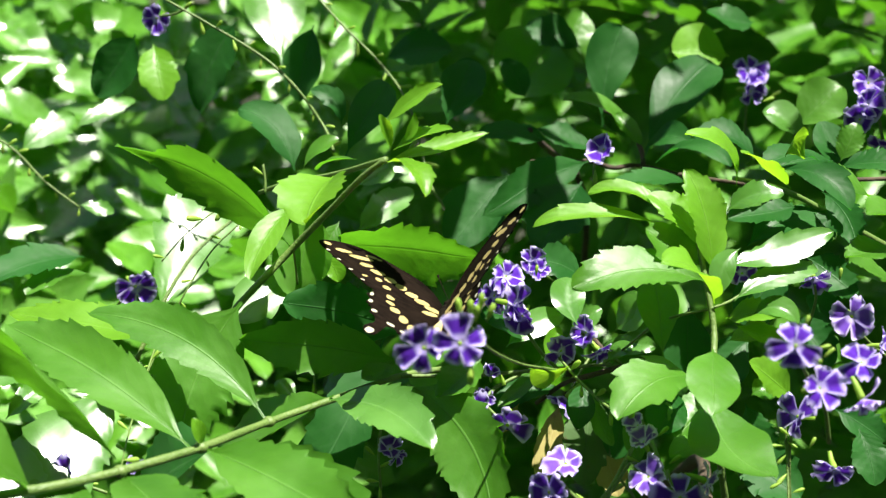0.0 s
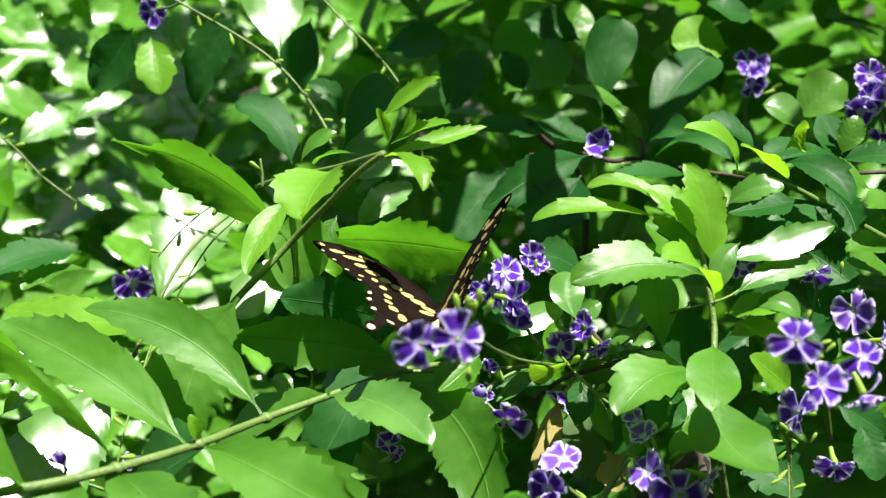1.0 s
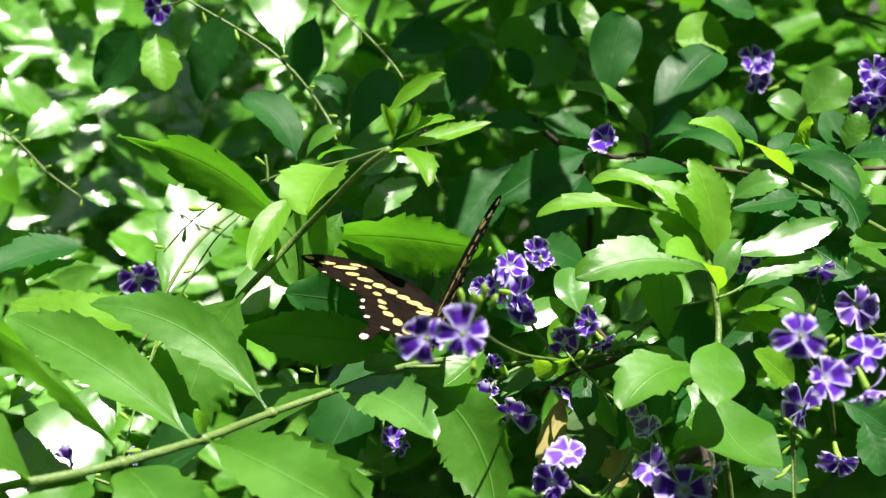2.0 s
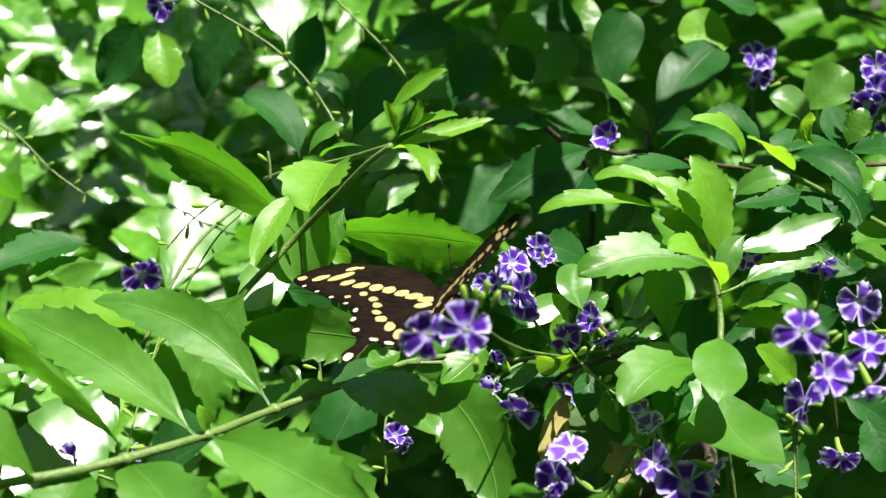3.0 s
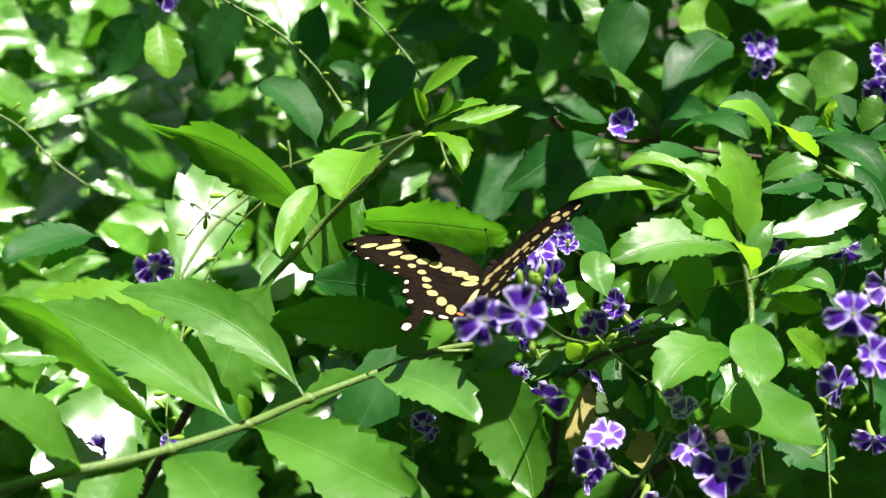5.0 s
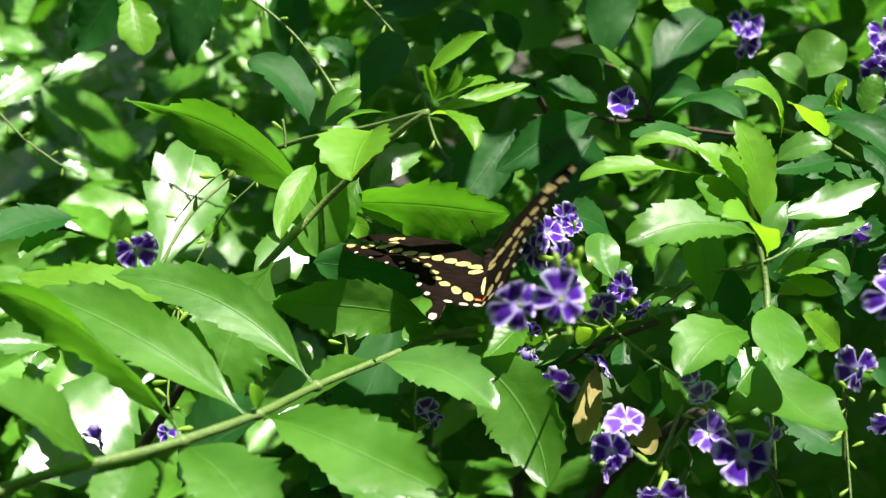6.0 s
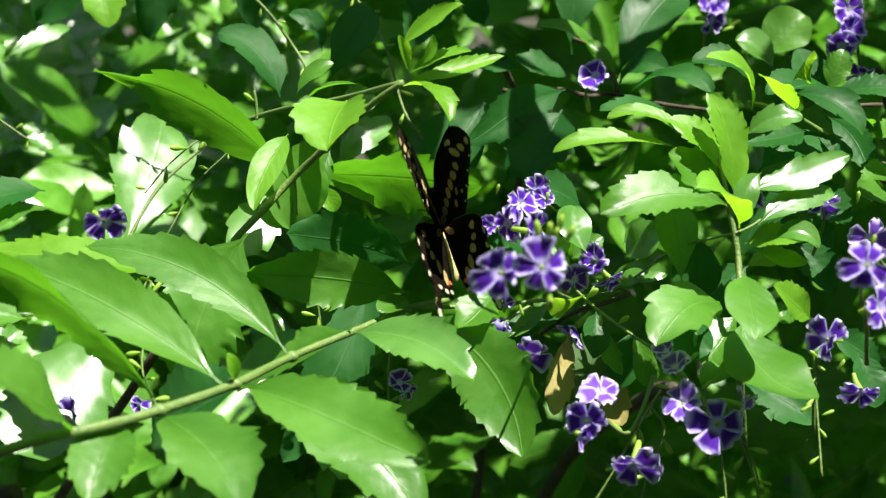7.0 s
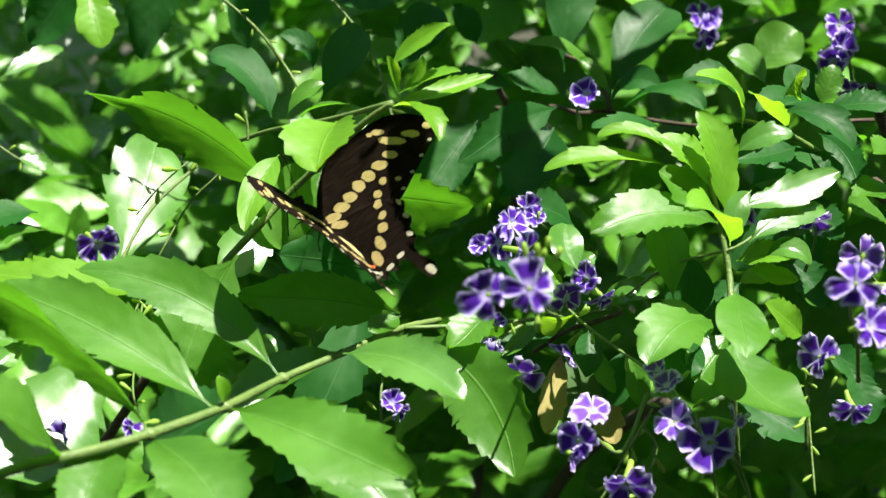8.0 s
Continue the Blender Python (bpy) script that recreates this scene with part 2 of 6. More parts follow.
def leaf(parent, base, mid, tip, facing, width, material=None, fold=0.25, teeth=6, wave=0.055, twist=None, full=0.53, ridge=0.2, taper=0.0, label=""):
    """One leaf of a branch: its midrib bends from base over mid to tip, its upper face is turned to the way facing."""
    LEAF_COUNT[0] += 1
    base, mid, tip = Vector(base), Vector(mid), Vector(tip)
    along = (tip - base).normalized()
    normal = Vector(facing)
    normal = (normal - along * normal.dot(along)).normalized()
    across = normal.cross(along)
    length = (tip - base).length
    if twist is None:
        twist = 0.22 * math.sin(LEAF_COUNT[0] * 2.4)
    pts, faces, uvs = blade(length, width, fold, teeth, wave, twist, LEAF_COUNT[0], full=full, ridge=ridge, taper=taper)
    off = mid - (base + tip) / 2
    bow, rise = off.dot(across), off.dot(normal)
    bent = []
    for x, y, z in pts:
        s = min(1.0, max(0.0, x / length))
        lean = 4 * (1 - 2 * s) / length
        bow_at, rise_at = 4 * s * (1 - s) * bow, 4 * s * (1 - s) * rise
        ty, tz = lean * bow, lean * rise
        size = math.sqrt(1 + ty * ty + tz * tz)
        bent.append((x - y * ty / size - z * tz / size, bow_at + y / math.sqrt(1 + ty * ty), rise_at + z / math.sqrt(1 + tz * tz)))
    ob = new("leaf", mesh("leaf", bent, faces, material or LEAF, uvs))
    turn = Matrix((along, across, normal)).transposed().to_4x4()
    under(ob, parent, Matrix.Translation(base - parent.location) @ turn)
    if label:
        tagged(ob, label)
    return ob


def smooth_line(points, steps=6):
    p = [Vector(q) for q in points]
    p = [p[0] * 2 - p[1]] + p + [p[-1] * 2 - p[-2]]
    line = []
    for i in range(1, len(p) - 2):
        for k in range(steps):
            t = k / steps
            a, b, c, d = p[i - 1], p[i], p[i + 1], p[i + 2]
            line.append(0.5 * (2 * b + (c - a) * t + (2 * a - 5 * b + 4 * c - d) * t * t + (3 * b - a - 3 * c + d) * t**3))
    return line + [p[-2]]


def tube(points, r0, r1, sides=8, knobs=0.0, seed=0):
    line = smooth_line(points) if len(points) > 1 else points
    rnd = random.Random(seed)
    pts, faces = [], []
    n = len(line)
    for i, q in enumerate(line):
        way = (line[min(i + 1, n - 1)] - line[max(i - 1, 0)]).normalized()
        side = way.cross(Vector((0.3, 0.2, 1))).normalized()
        up = side.cross(way)
        r = r0 + (r1 - r0) * i / (n - 1)
        r *= 1 + knobs * rnd.uniform(-1, 1)
        for k in range(sides):
            a = 2 * math.pi * k / sides
            pts.append(q + side * (r * math.cos(a)) + up * (r * math.sin(a)))
    for i in range(n - 1):
        for k in range(sides):
            faces.append((i * sides + k, i * sides + (k + 1) % sides, (i + 1) * sides + (k + 1) % sides, (i + 1) * sides + k))
    faces.append(tuple(range(sides))[::-1])
    faces.append(tuple(range((n - 1) * sides, n * sides)))
    return pts, faces


def stem(parent, points, r0, r1, material=None, knobs=0.06, name="stem"):
    points = [Vector(p) - parent.location for p in points]
    pts, faces = tube(points, r0, r1, 8, knobs, len(points))
    return under(new(name, mesh(name, pts, faces, material or STEM)), parent, Matrix())


def petal_points(length, width, cup, frill, seed):
    rnd = random.Random(seed)
    rows, cols = 11, 9
    pts, uvs = [], []
    p1 = rnd.uniform(0, 6)
    for i in range(rows):
        s = i / (rows - 1)
        half = 0.5 * width * (0.24 + 0.76 * min(1.0, s * 1.15) ** 0.9) * (1 if s < 0.8 else math.sqrt(max(0.0, 1 - ((s - 0.8) / 0.2) ** 2 * 0.72)))
        for j in range(cols):
            v = -1 + 2 * j / (cols - 1)
            notch = -0.05 * length * math.exp(-(v * 3.2) ** 2) * s**4
            x = length * (0.08 + 0.92 * s) * (1 - 0.06 * v * v * s) + notch
            z = cup * length * (s**2) * -0.9 + 0.18 * half * v * v + frill * length * s * s * math.sin(v * 5.5 + p1) * (0.4 + abs(v))
            pts.append((x, v * half, z))
            uvs.append((s, v * 0.5 + 0.5))
    return pts, grid_faces(rows, cols), uvs


PETALS = {}
for kind_name, petal_stuff in (("violet", PETAL), ("lilac", PETAL_PALE)):
    PETALS[kind_name] = [mesh("petal", *petal_points(1.0, w, c, 0.11, k)[:2], petal_stuff, petal_points(1.0, w, c, 0.11, k)[2]) for k, (w, c) in enumerate(((1.14, 0.10), (1.04, 0.30), (1.18, -0.04), (0.94, 0.5)))]


def ball_points(rx, ry, rz, rows=7, cols=9, taper=0.0):
    pts = []
    for i in range(rows):
        a = math.pi * i / (rows - 1)
        for k in range(cols):
            b = 2 * math.pi * k / cols
            sq = math.sin(a) * (1 - taper * math.cos(a)) + 1e-4
            pts.append((rx * -math.cos(a), ry * sq * math.cos(b), rz * sq * math.sin(b)))
    faces = [(i * cols + k, i * cols + (k + 1) % cols, (i + 1) * cols + (k + 1) % cols, (i + 1) * cols + k) for i in range(rows - 1) for k in range(cols)]
    return pts, faces


BUD_MESH = mesh("bud", *ball_points(0.5, 0.135, 0.135, taper=0.55), BUD)
CALYX_PTS, CALYX_FACES = tube([Vector((0, 0, -1.0)), Vector((0.06, 0.03, -0.55)), Vector((0, 0, -0.03))], 0.11, 0.16, 8)
CALYX = mesh("flower", CALYX_PTS, CALYX_FACES, BUD)
THROAT = mesh("throat", *ball_points(0.09, 0.09, 0.05), BUD)


def axis_turn(way, spin=0.0):
    way = Vector(way).normalized()
    return way.to_track_quat("Z", "Y").to_matrix().to_4x4() @ Matrix.Rotation(spin, 4, "Z")


def flower(parent, at, way, size, spin=0.0, tone="violet", close=0.0, seed=0):
    """One open flower of a raceme: a short tube and five petals round a pale throat; it looks along way."""
    rnd = random.Random(seed * 31 + 7)
    r = size / 2
    loose = 0.42 if close > 0.2 else 0.08
    way = Vector(way).normalized() + Vector((rnd.gauss(0, loose), rnd.gauss(0, loose * 0.5), rnd.gauss(0, loose)))
    body = new("flower", CALYX)
    under(body, parent, Matrix.Translation(Vector(at) - parent.location) @ axis_turn(way, spin) @ Matrix.Diagonal((r, r, r, 1)))
    tagged(body, "violet flower with pale frilled margins")
    under(new("throat", THROAT), body, Matrix())
    lazy = rnd.randrange(6)
    for k in range(5):
        m = Matrix.Rotation(k * 2 * math.pi / 5 + rnd.uniform(-0.17, 0.17), 4, "Z") @ Matrix.Rotation(-close - rnd.uniform(-0.15, 0.3) + (0.45 if k == lazy else 0), 4, "Y")
        size_k = rnd.uniform(0.92, 1.06) * (1.10, 0.96, 0.84, 0.86, 1.02)[k]
        under(new("petal", rnd.choice(PETALS[tone])), body, m @ Matrix.Diagonal((size_k, size_k * rnd.uniform(0.85, 1.12), size_k, 1)))
    return body


def bud(parent, at, way, size):
    ob = new("bud", BUD_MESH)
    under(ob, parent, Matrix.Translation(Vector(at) - parent.location) @ Vector(way).to_track_quat("X", "Z").to_matrix().to_4x4() @ Matrix.Diagonal((size, size, size, 1)))
    return ob


def raceme(parent, points, r0, r1, every, size, seed, material=None):
    """A thin flower stalk with small buds or pods in two ranks along it."""
    stem(parent, points, r0, r1, material or STEM, 0.1, "stalk")
    rnd = random.Random(seed)
    line = smooth_line(points, 8)
    gone, last, k = 0.0, line[0], 0
    for a, b in zip(line, line[1:]):
        gone += (b - a).length
        if gone > every:
            gone, k = 0.0, k + 1
            way = (b - a).normalized()
            side = way.cross(Vector((0, 1, 0.2))).normalized() * (1 if k % 2 else -1)
            out = (side + way * 0.8 + Vector((rnd.uniform(-0.3, 0.3), rnd.uniform(-0.5, 0.3), rnd.uniform(-0.2, 0.4)))).normalized()
            s = size * rnd.uniform(0.6, 1.2)
            bud(parent, b + out * (s * 0.5 + r1), out, s)



# ---- ground and background foliage ----
def ground_sheet():
    n = 60
    r = np.linspace(-1, 1, n)
    span = np.sign(r) * np.abs(r) ** 3 * 300
    pts, uvs = [], []
    for y in span:
        for x in span:
            h = 0.05 * noise.noise((x * 0.9, y * 0.9, 0)) if abs(x) < 12 and abs(y) < 12 else 0.0
            pts.append((x, y + 1.0, h))
    return tagged(new("ground", mesh("ground", pts, grid_faces(n, n), SOIL)), "brown soil with leaf litter under the shrubs", "ground", kind="structure")


ground_sheet()


def foliage(name, count, box, size, label, seed, lean=(0.0, -0.5, 0.9), keep=None, material=None, spread=0.6, level=False):
    """Many separate leaves with their own pose, joined: the mass of leaves behind the near branches."""
    rnd = random.Random(seed)
    verts, faces, uvs = [], [], []
    kinds = [blade(1.0, w, f, t, 0.06, tw, k, rows=9, cols=5) for k, (w, f, t, tw) in enumerate(((0.46, 0.3, 3, 0.2), (0.52, 0.2, 3, -0.3), (0.40, 0.35, 0, 0.4), (0.56, 0.15, 2, 0.0), (0.36, 0.4, 0, -0.2)))]
    arrays = [(np.array(p), np.array(f), np.array(u)) for p, f, u in kinds]
    total, made = 0, 0
    while made < count:
        at = Vector([rnd.uniform(a, b) for a, b in box])
        made += 1
        if keep and not keep(at):
            continue
        p, f, u = rnd.choice(arrays)
        s = size * rnd.uniform(0.6, 1.35)
        way = Vector((rnd.gauss(0, 1), rnd.gauss(-0.2, 0.8), rnd.gauss(-0.15, 0.6))).normalized()
        up = Vector(lean) + Vector((rnd.gauss(0, spread), rnd.gauss(0, spread), rnd.gauss(0, spread)))
        if level:
            up.normalize()
            way = (way - up * way.dot(up)).normalized()
        up = (up - way * up.dot(way)).normalized()
        m = np.array(Matrix((way, up.cross(way), up)).transposed())
        verts.append(p * s @ m.T + np.array(at))
        faces.append(f + total)
        uvs.append(u)
        total += len(p)
    ob = new(name, mesh(name, np.concatenate(verts), np.concatenate(faces), material or LEAF_FAR, np.concatenate(uvs)))
    return tagged(ob, label, "foliage", kind="stuff")


def left_slope(at):
    """On both sides the hedge falls away in a sunlit slope; between them it stands higher."""
    if at.x > 0.16 * at.y:
        return at.z < 1.07 + 0.28 * (at.y - 0.9)
    top = 0.98 + 0.36 * (at.y - 0.9) + max(0.0, at.x + 0.02) * 3.0
    return at.z < min(top, 1.45)


def behind_heroes(at):
    return at.y > 0.80 + 0.15 * abs(at.x) and (at.z < 1.06 or at.y > 0.90) and (at.x > -0.06 or at.z < 0.95 + 0.3 * (at.y - 0.7))


def dapple(at):
    """Clumps with gaps between them, through which the sun falls in patches."""
    return noise.noise((at.x * 3.3 + 5.0, at.y * 3.3, 1.7)) > (0.45 if at.x < -0.1 else -0.15)


def woody_stem(foot, ways, radius):
    """A brown stem of the shrub from the soil up into its branches."""
    trunk = thing("shrub_stem", foot, "brown woody stem of the flowering shrub", "stem", "stems of the shrub")
    for n, way in enumerate(ways):
        stem(trunk, way, radius * (1.0 if n == 0 else 0.6), radius * (0.4 if n == 0 else 0.22), TWIG, 0.08, "trunk" if n == 0 else "limb")
    return trunk


woody_stem((-0.35, 0.95, 0.0), [[(-0.35, 0.95, 0.0), (-0.34, 0.90, 0.35), (-0.28, 0.75, 0.75), (-0.19, 0.50, 1.02), (-0.143, 0.396, 1.075)], [(-0.31, 0.82, 0.6), (-0.22, 0.80, 0.85), (-0.115, 0.59, 1.06)]], 0.009)
woody_stem((0.05, 1.02, 0.0), [[(0.05, 1.02, 0.0), (0.06, 0.97, 0.4), (0.11, 0.93, 0.8), (0.14, 0.75, 0.97), (0.11, 0.545, 1.03)], [(0.05, 0.9, 0.65), (0.09, 1.0, 0.9), (0.10, 0.95, 1.08), (0.045, 0.71, 1.165)]], 0.007)
# Its last two limbs are added to reach the unseen shade leaves.
woody_stem((0.45, 1.0, 0.0), [[(0.45, 1.0, 0.0), (0.42, 0.94, 0.4), (0.34, 0.80, 0.85), (0.25, 0.67, 1.08), (0.195, 0.592, 1.13)], [(0.38, 0.86, 0.66), (0.34, 0.82, 1.0), (0.22, 0.66, 1.165)], [(0.45, 1.0, 0.5), (0.52, 1.04, 0.9), (0.50, 1.0, 1.3), (0.38, 0.9, 1.52)], [(0.51, 1.02, 1.1), (0.58, 1.1, 1.4), (0.50, 1.05, 1.58)]], 0.009)


def added_tree(foot, ways, radius):
    """A bare trunk, added out of view to carry the shade leaves over the path or the hedge."""
    tree = thing("added_tree", foot, "added unseen brown trunk that carries the shade leaves overhead", "tree", "trees round the shrub")
    for n, way in enumerate(ways):
        stem(tree, way, radius * (1.0 if n == 0 else 0.55), radius * (0.5 if n == 0 else 0.15), TWIG, 0.08, "trunk" if n == 0 else "limb")
    return tree


added_tree((-1.3, -1.6, 0.0), [[(-1.3, -1.6, 0.0), (-1.25, -1.55, 0.9), (-1.15, -1.5, 1.8), (-0.8, -1.3, 2.5)], [(-1.15, -1.5, 1.8), (-0.5, -1.4, 2.4), (0.5, -1.2, 2.6), (1.4, -1.0, 2.6)], [(-1.1, -1.45, 1.9), (-0.9, -0.9, 2.4), (-0.3, -0.5, 2.6)], [(0.2, -1.25, 2.55), (0.7, -0.7, 2.6), (1.1, -0.4, 2.55)]], 0.06)
added_tree((1.0, 2.0, 0.0), [[(1.0, 2.0, 0.0), (0.98, 2.0, 0.8), (0.9, 1.95, 1.5), (0.6, 1.8, 1.85)], [(0.9, 1.95, 1.5), (0.5, 1.5, 1.85), (0.2, 1.1, 1.9)], [(0.7, 1.85, 1.75), (0.2, 1.8, 1.9), (0.0, 1.7, 1.9)]], 0.03)


def roof(at):
    """Added leaves above the view that cast shade, open over the sunlit patches."""
    if at.z < 1.7:
        tuft = 0.15 < at.x < 0.23 and 0.59 < at.y < 0.71 and noise.noise((at.x * 45, at.y * 45, 3.0)) > 0.38
        return tuft or at.x > 0.05 and not (0.105 < at.x < 0.31 and at.y < 0.81)
    return at.x < 0.45


def left_side(at):
    return at.x < -0.05 and left_slope(at)


SHEEN = (0.33, -0.71, 0.62)
foliage("shrub_foliage", 1000, ((-0.45, 0.5), (0.72, 1.15), (0.70, 1.32)), 0.062, "dense green shrub leaves behind the flowering branches", 11, keep=behind_heroes)
foliage("hedge_foliage", 8000, ((-1.2, 1.2), (1.05, 2.2), (0.2, 1.9)), 0.098, "deep mass of sunlit and shaded hedge leaves", 12, keep=left_slope)
foliage("hedge_foliage", 3000, ((-0.7, 0.02), (0.95, 1.7), (0.75, 1.32)), 0.066, "glossy sunlit hedge leaves", 21, lean=SHEEN, keep=left_side, material=LEAF_SHINING, spread=0.2, level=True)
foliage("hedge_foliage", 7000, ((-2.4, 2.4), (2.2, 3.0), (0.0, 2.8)), 0.13, "far hedge leaves closing the view", 13)
# Three leaf masses out of view, added to block sun and sky light.
foliage("overhanging_foliage", 1600, ((0.0, 0.64), (0.60, 1.14), (1.38, 1.62)), 0.072, "added leaves above the view that shade the branches below", 14, keep=roof)
foliage("overhanging_foliage", 1500, ((-0.1, 1.0), (0.95, 2.3), (1.75, 2.0)), 0.10, "added unseen leaf clumps that dapple the hedge with shade", 18, keep=lambda at: roof(at) and dapple(at))
foliage("overhanging_foliage", 4200, ((-1.8, 1.8), (-2.2, -0.2), (2.2, 2.9)), 0.22, "added unseen leaves above and behind the camera that cut sky light", 19)
# Leaf walls outside the view, added to hold back low sky light.
foliage("hedge_foliage", 3000, ((-3.2, 3.2), (-3.2, -2.2), (0.0, 3.4)), 0.26, "added unseen leaf wall behind the camera that cuts sky light", 15)
foliage("hedge_foliage", 1900, ((-3.2, -2.3), (-2.2, 3.0), (0.0, 2.4)), 0.24, "added unseen leaf wall on the left that cuts sky light", 16)
foliage("hedge_foliage", 2400, ((2.0, 3.0), (-2.2, 3.0), (0.0, 3.0)), 0.24, "added unseen tall leaf wall on the right that cuts sky light", 17)

# ---- the shrub, branch by branch ----
front_branch = thing("leafy_branch", (-0.1572, 0.3829, 1.0888), "long green branch with large toothed leaves", "branch", "branches of the shrub")
stem(front_branch, [(-0.1572, 0.3829, 1.0888), (-0.1360, 0.3999, 1.0902), (-0.1200, 0.4108, 1.0896), (-0.1036, 0.4251, 1.0890), (-0.0817, 0.4494, 1.0883), (-0.0630, 0.4847, 1.0855), (-0.0411, 0.5072, 1.0869), (-0.0172, 0.5324, 1.0883), (-0.0004, 0.5486, 1.0865)], 0.0018, 0.0012, STEM)
leaf(front_branch, (-0.0799, 0.4492, 1.0878), (-0.0507, 0.4258, 1.0865), (-0.0245, 0.4031, 1.0779), (-0.25, -0.48, 0.84), 0.0290, LEAF, fold=0.3)
leaf(front_branch, (-0.0852, 0.4493, 1.0880), (-0.1194, 0.4713, 1.1075), (-0.1610, 0.4944, 1.1187), (-0.05, -0.62, 0.79), 0.0257, LEAF, fold=0.3, teeth=7)
leaf(front_branch, (-0.1050, 0.4259, 1.0926), (-0.1340, 0.4397, 1.1190), (-0.1641, 0.4527, 1.1309), (-0.60, -0.66, -0.46), 0.0306, LEAF, fold=0.25)
leaf(front_branch, (-0.0646, 0.4850, 1.0869), (-0.0914, 0.5031, 1.1068), (-0.1364, 0.5218, 1.1171), (-0.05, -0.69, 0.72), 0.0226, LEAF, fold=0.3, teeth=6)
leaf(front_branch, (-0.1101, 0.5458, 1.1000), (-0.1486, 0.5541, 1.1057), (-0.1803, 0.5634, 1.1058), (-0.02, -0.40, 0.92), 0.0267, LEAF_YOUNG, fold=0.2, teeth=7)
leaf(front_branch, (-0.0786, 0.5332, 1.1183), (-0.0936, 0.5212, 1.0930), (-0.1017, 0.5107, 1.0659), (0.12, -0.93, 0.35), 0.0376, LEAF, fold=0.12, teeth=7)
leaf(front_branch, (-0.0797, 0.4595, 1.0841), (-0.0954, 0.4726, 1.0719), (-0.1124, 0.4864, 1.0558), (-0.75, -0.27, 0.60), 0.0405, LEAF_DARK)
leaf(front_branch, (-0.1141, 0.4214, 1.0874), (-0.1177, 0.4063, 1.0838), (-0.1215, 0.3911, 1.0748), (0.19, -0.41, 0.89), 0.0220, LEAF)
leaf(front_branch, (-0.1036, 0.4269, 1.0868), (-0.0888, 0.4061, 1.0839), (-0.0778, 0.3855, 1.0738), (0.08, -0.26, 0.96), 0.0309, LEAF, fold=0.3)
leaf(front_branch, (-0.0815, 0.4494, 1.0887), (-0.0816, 0.4471, 1.0941), (-0.0835, 0.4463, 1.0997), (0.75, -0.66, -0.04), 0.0053, LEAF_YOUNG, teeth=0)
leaf(front_branch, (-0.0409, 0.5049, 1.0891), (-0.0660, 0.5148, 1.0756), (-0.0888, 0.5266, 1.0624), (-0.55, -0.24, 0.80), 0.0312, LEAF, fold=0.15)
leaf(front_branch, (-0.0416, 0.4916, 1.0916), (-0.0195, 0.4732, 1.0933), (-0.0033, 0.4545, 1.0860), (-0.23, -0.37, 0.90), 0.0236, LEAF_GLOSSY, fold=0.25, teeth=5)
leaf(front_branch, (-0.0132, 0.5214, 1.0885), (0.0106, 0.4980, 1.0746), (0.0184, 0.4745, 1.0498), (-0.46, -0.73, 0.51), 0.0343, LEAF, fold=0.22, teeth=8)
leaf(front_branch, (-0.1271, 0.4104, 1.0875), (-0.1364, 0.3973, 1.1052), (-0.1502, 0.3841, 1.1195), (0.80, 0.03, 0.60), 0.0284, LEAF)
leaf(front_branch, (-0.0254, 0.5982, 1.0861), (-0.0450, 0.5721, 1.0539), (-0.0650, 0.5554, 1.0162), (0.04, -0.86, 0.51), 0.0295, LEAF_DARK)
leaf(front_branch, (-0.0181, 0.5263, 1.0950), (-0.0245, 0.5206, 1.0933), (-0.0308, 0.5157, 1.0930), (0.19, -0.41, 0.89), 0.0108, LEAF, teeth=0)
leaf(front_branch, (0.0153, 0.5219, 1.0984), (0.0078, 0.5129, 1.0938), (-0.0015, 0.5044, 1.0880), (-0.14, -0.40, 0.90), 0.0183, LEAF, teeth=3)
leaf(front_branch, (-0.0728, 0.4720, 1.0786), (-0.0429, 0.4487, 1.0706), (-0.0226, 0.4253, 1.0507), (-0.15, -0.62, 0.77), 0.0353, LEAF, fold=0.25, teeth=5)
for at in ((-0.0817, 0.4494, 1.0883), (-0.1036, 0.4251, 1.0890), (-0.0630, 0.4847, 1.0855)):
    pts, faces = ball_points(0.0026, 0.0022, 0.0022)
    under(new("node", mesh("node", pts, faces, STEM)), front_branch, Matrix.Translation(Vector(at) - front_branch.location))
middle_branch = thing("leafy_branch", (-0.1083, 0.5583, 1.0813), "upright green shoot with fresh toothed leaves", "branch", "branches of the shrub")
stem(middle_branch, [(-0.1083, 0.5583, 1.0813), (-0.0844, 0.5536, 1.1103), (-0.0719, 0.5537, 1.1237), (-0.0603, 0.5558, 1.1356), (-0.0451, 0.5461, 1.1520), (-0.0307, 0.5331, 1.1680), (-0.0213, 0.5265, 1.1759)], 0.0017, 0.0011, STEM)
stem(middle_branch, [(-0.0213, 0.5265, 1.1759), (-0.0436, 0.5600, 1.1650), (-0.0648, 0.5859, 1.1575), (-0.0794, 0.6010, 1.1507)], 0.0012, 0.0010, STEM)
stem(middle_branch, [(-0.0603, 0.5558, 1.1356), (-0.0598, 0.5575, 1.1282), (-0.0594, 0.5611, 1.1191)], 0.0005, 0.0004, STEM)
leaf(middle_branch, (-0.0626, 0.5728, 1.1317), (-0.0969, 0.5856, 1.1580), (-0.1404, 0.5983, 1.1704), (-0.48, -0.74, -0.47), 0.0316, LEAF, fold=0.22, teeth=7, full=0.45, ridge=0.14, taper=0.55)
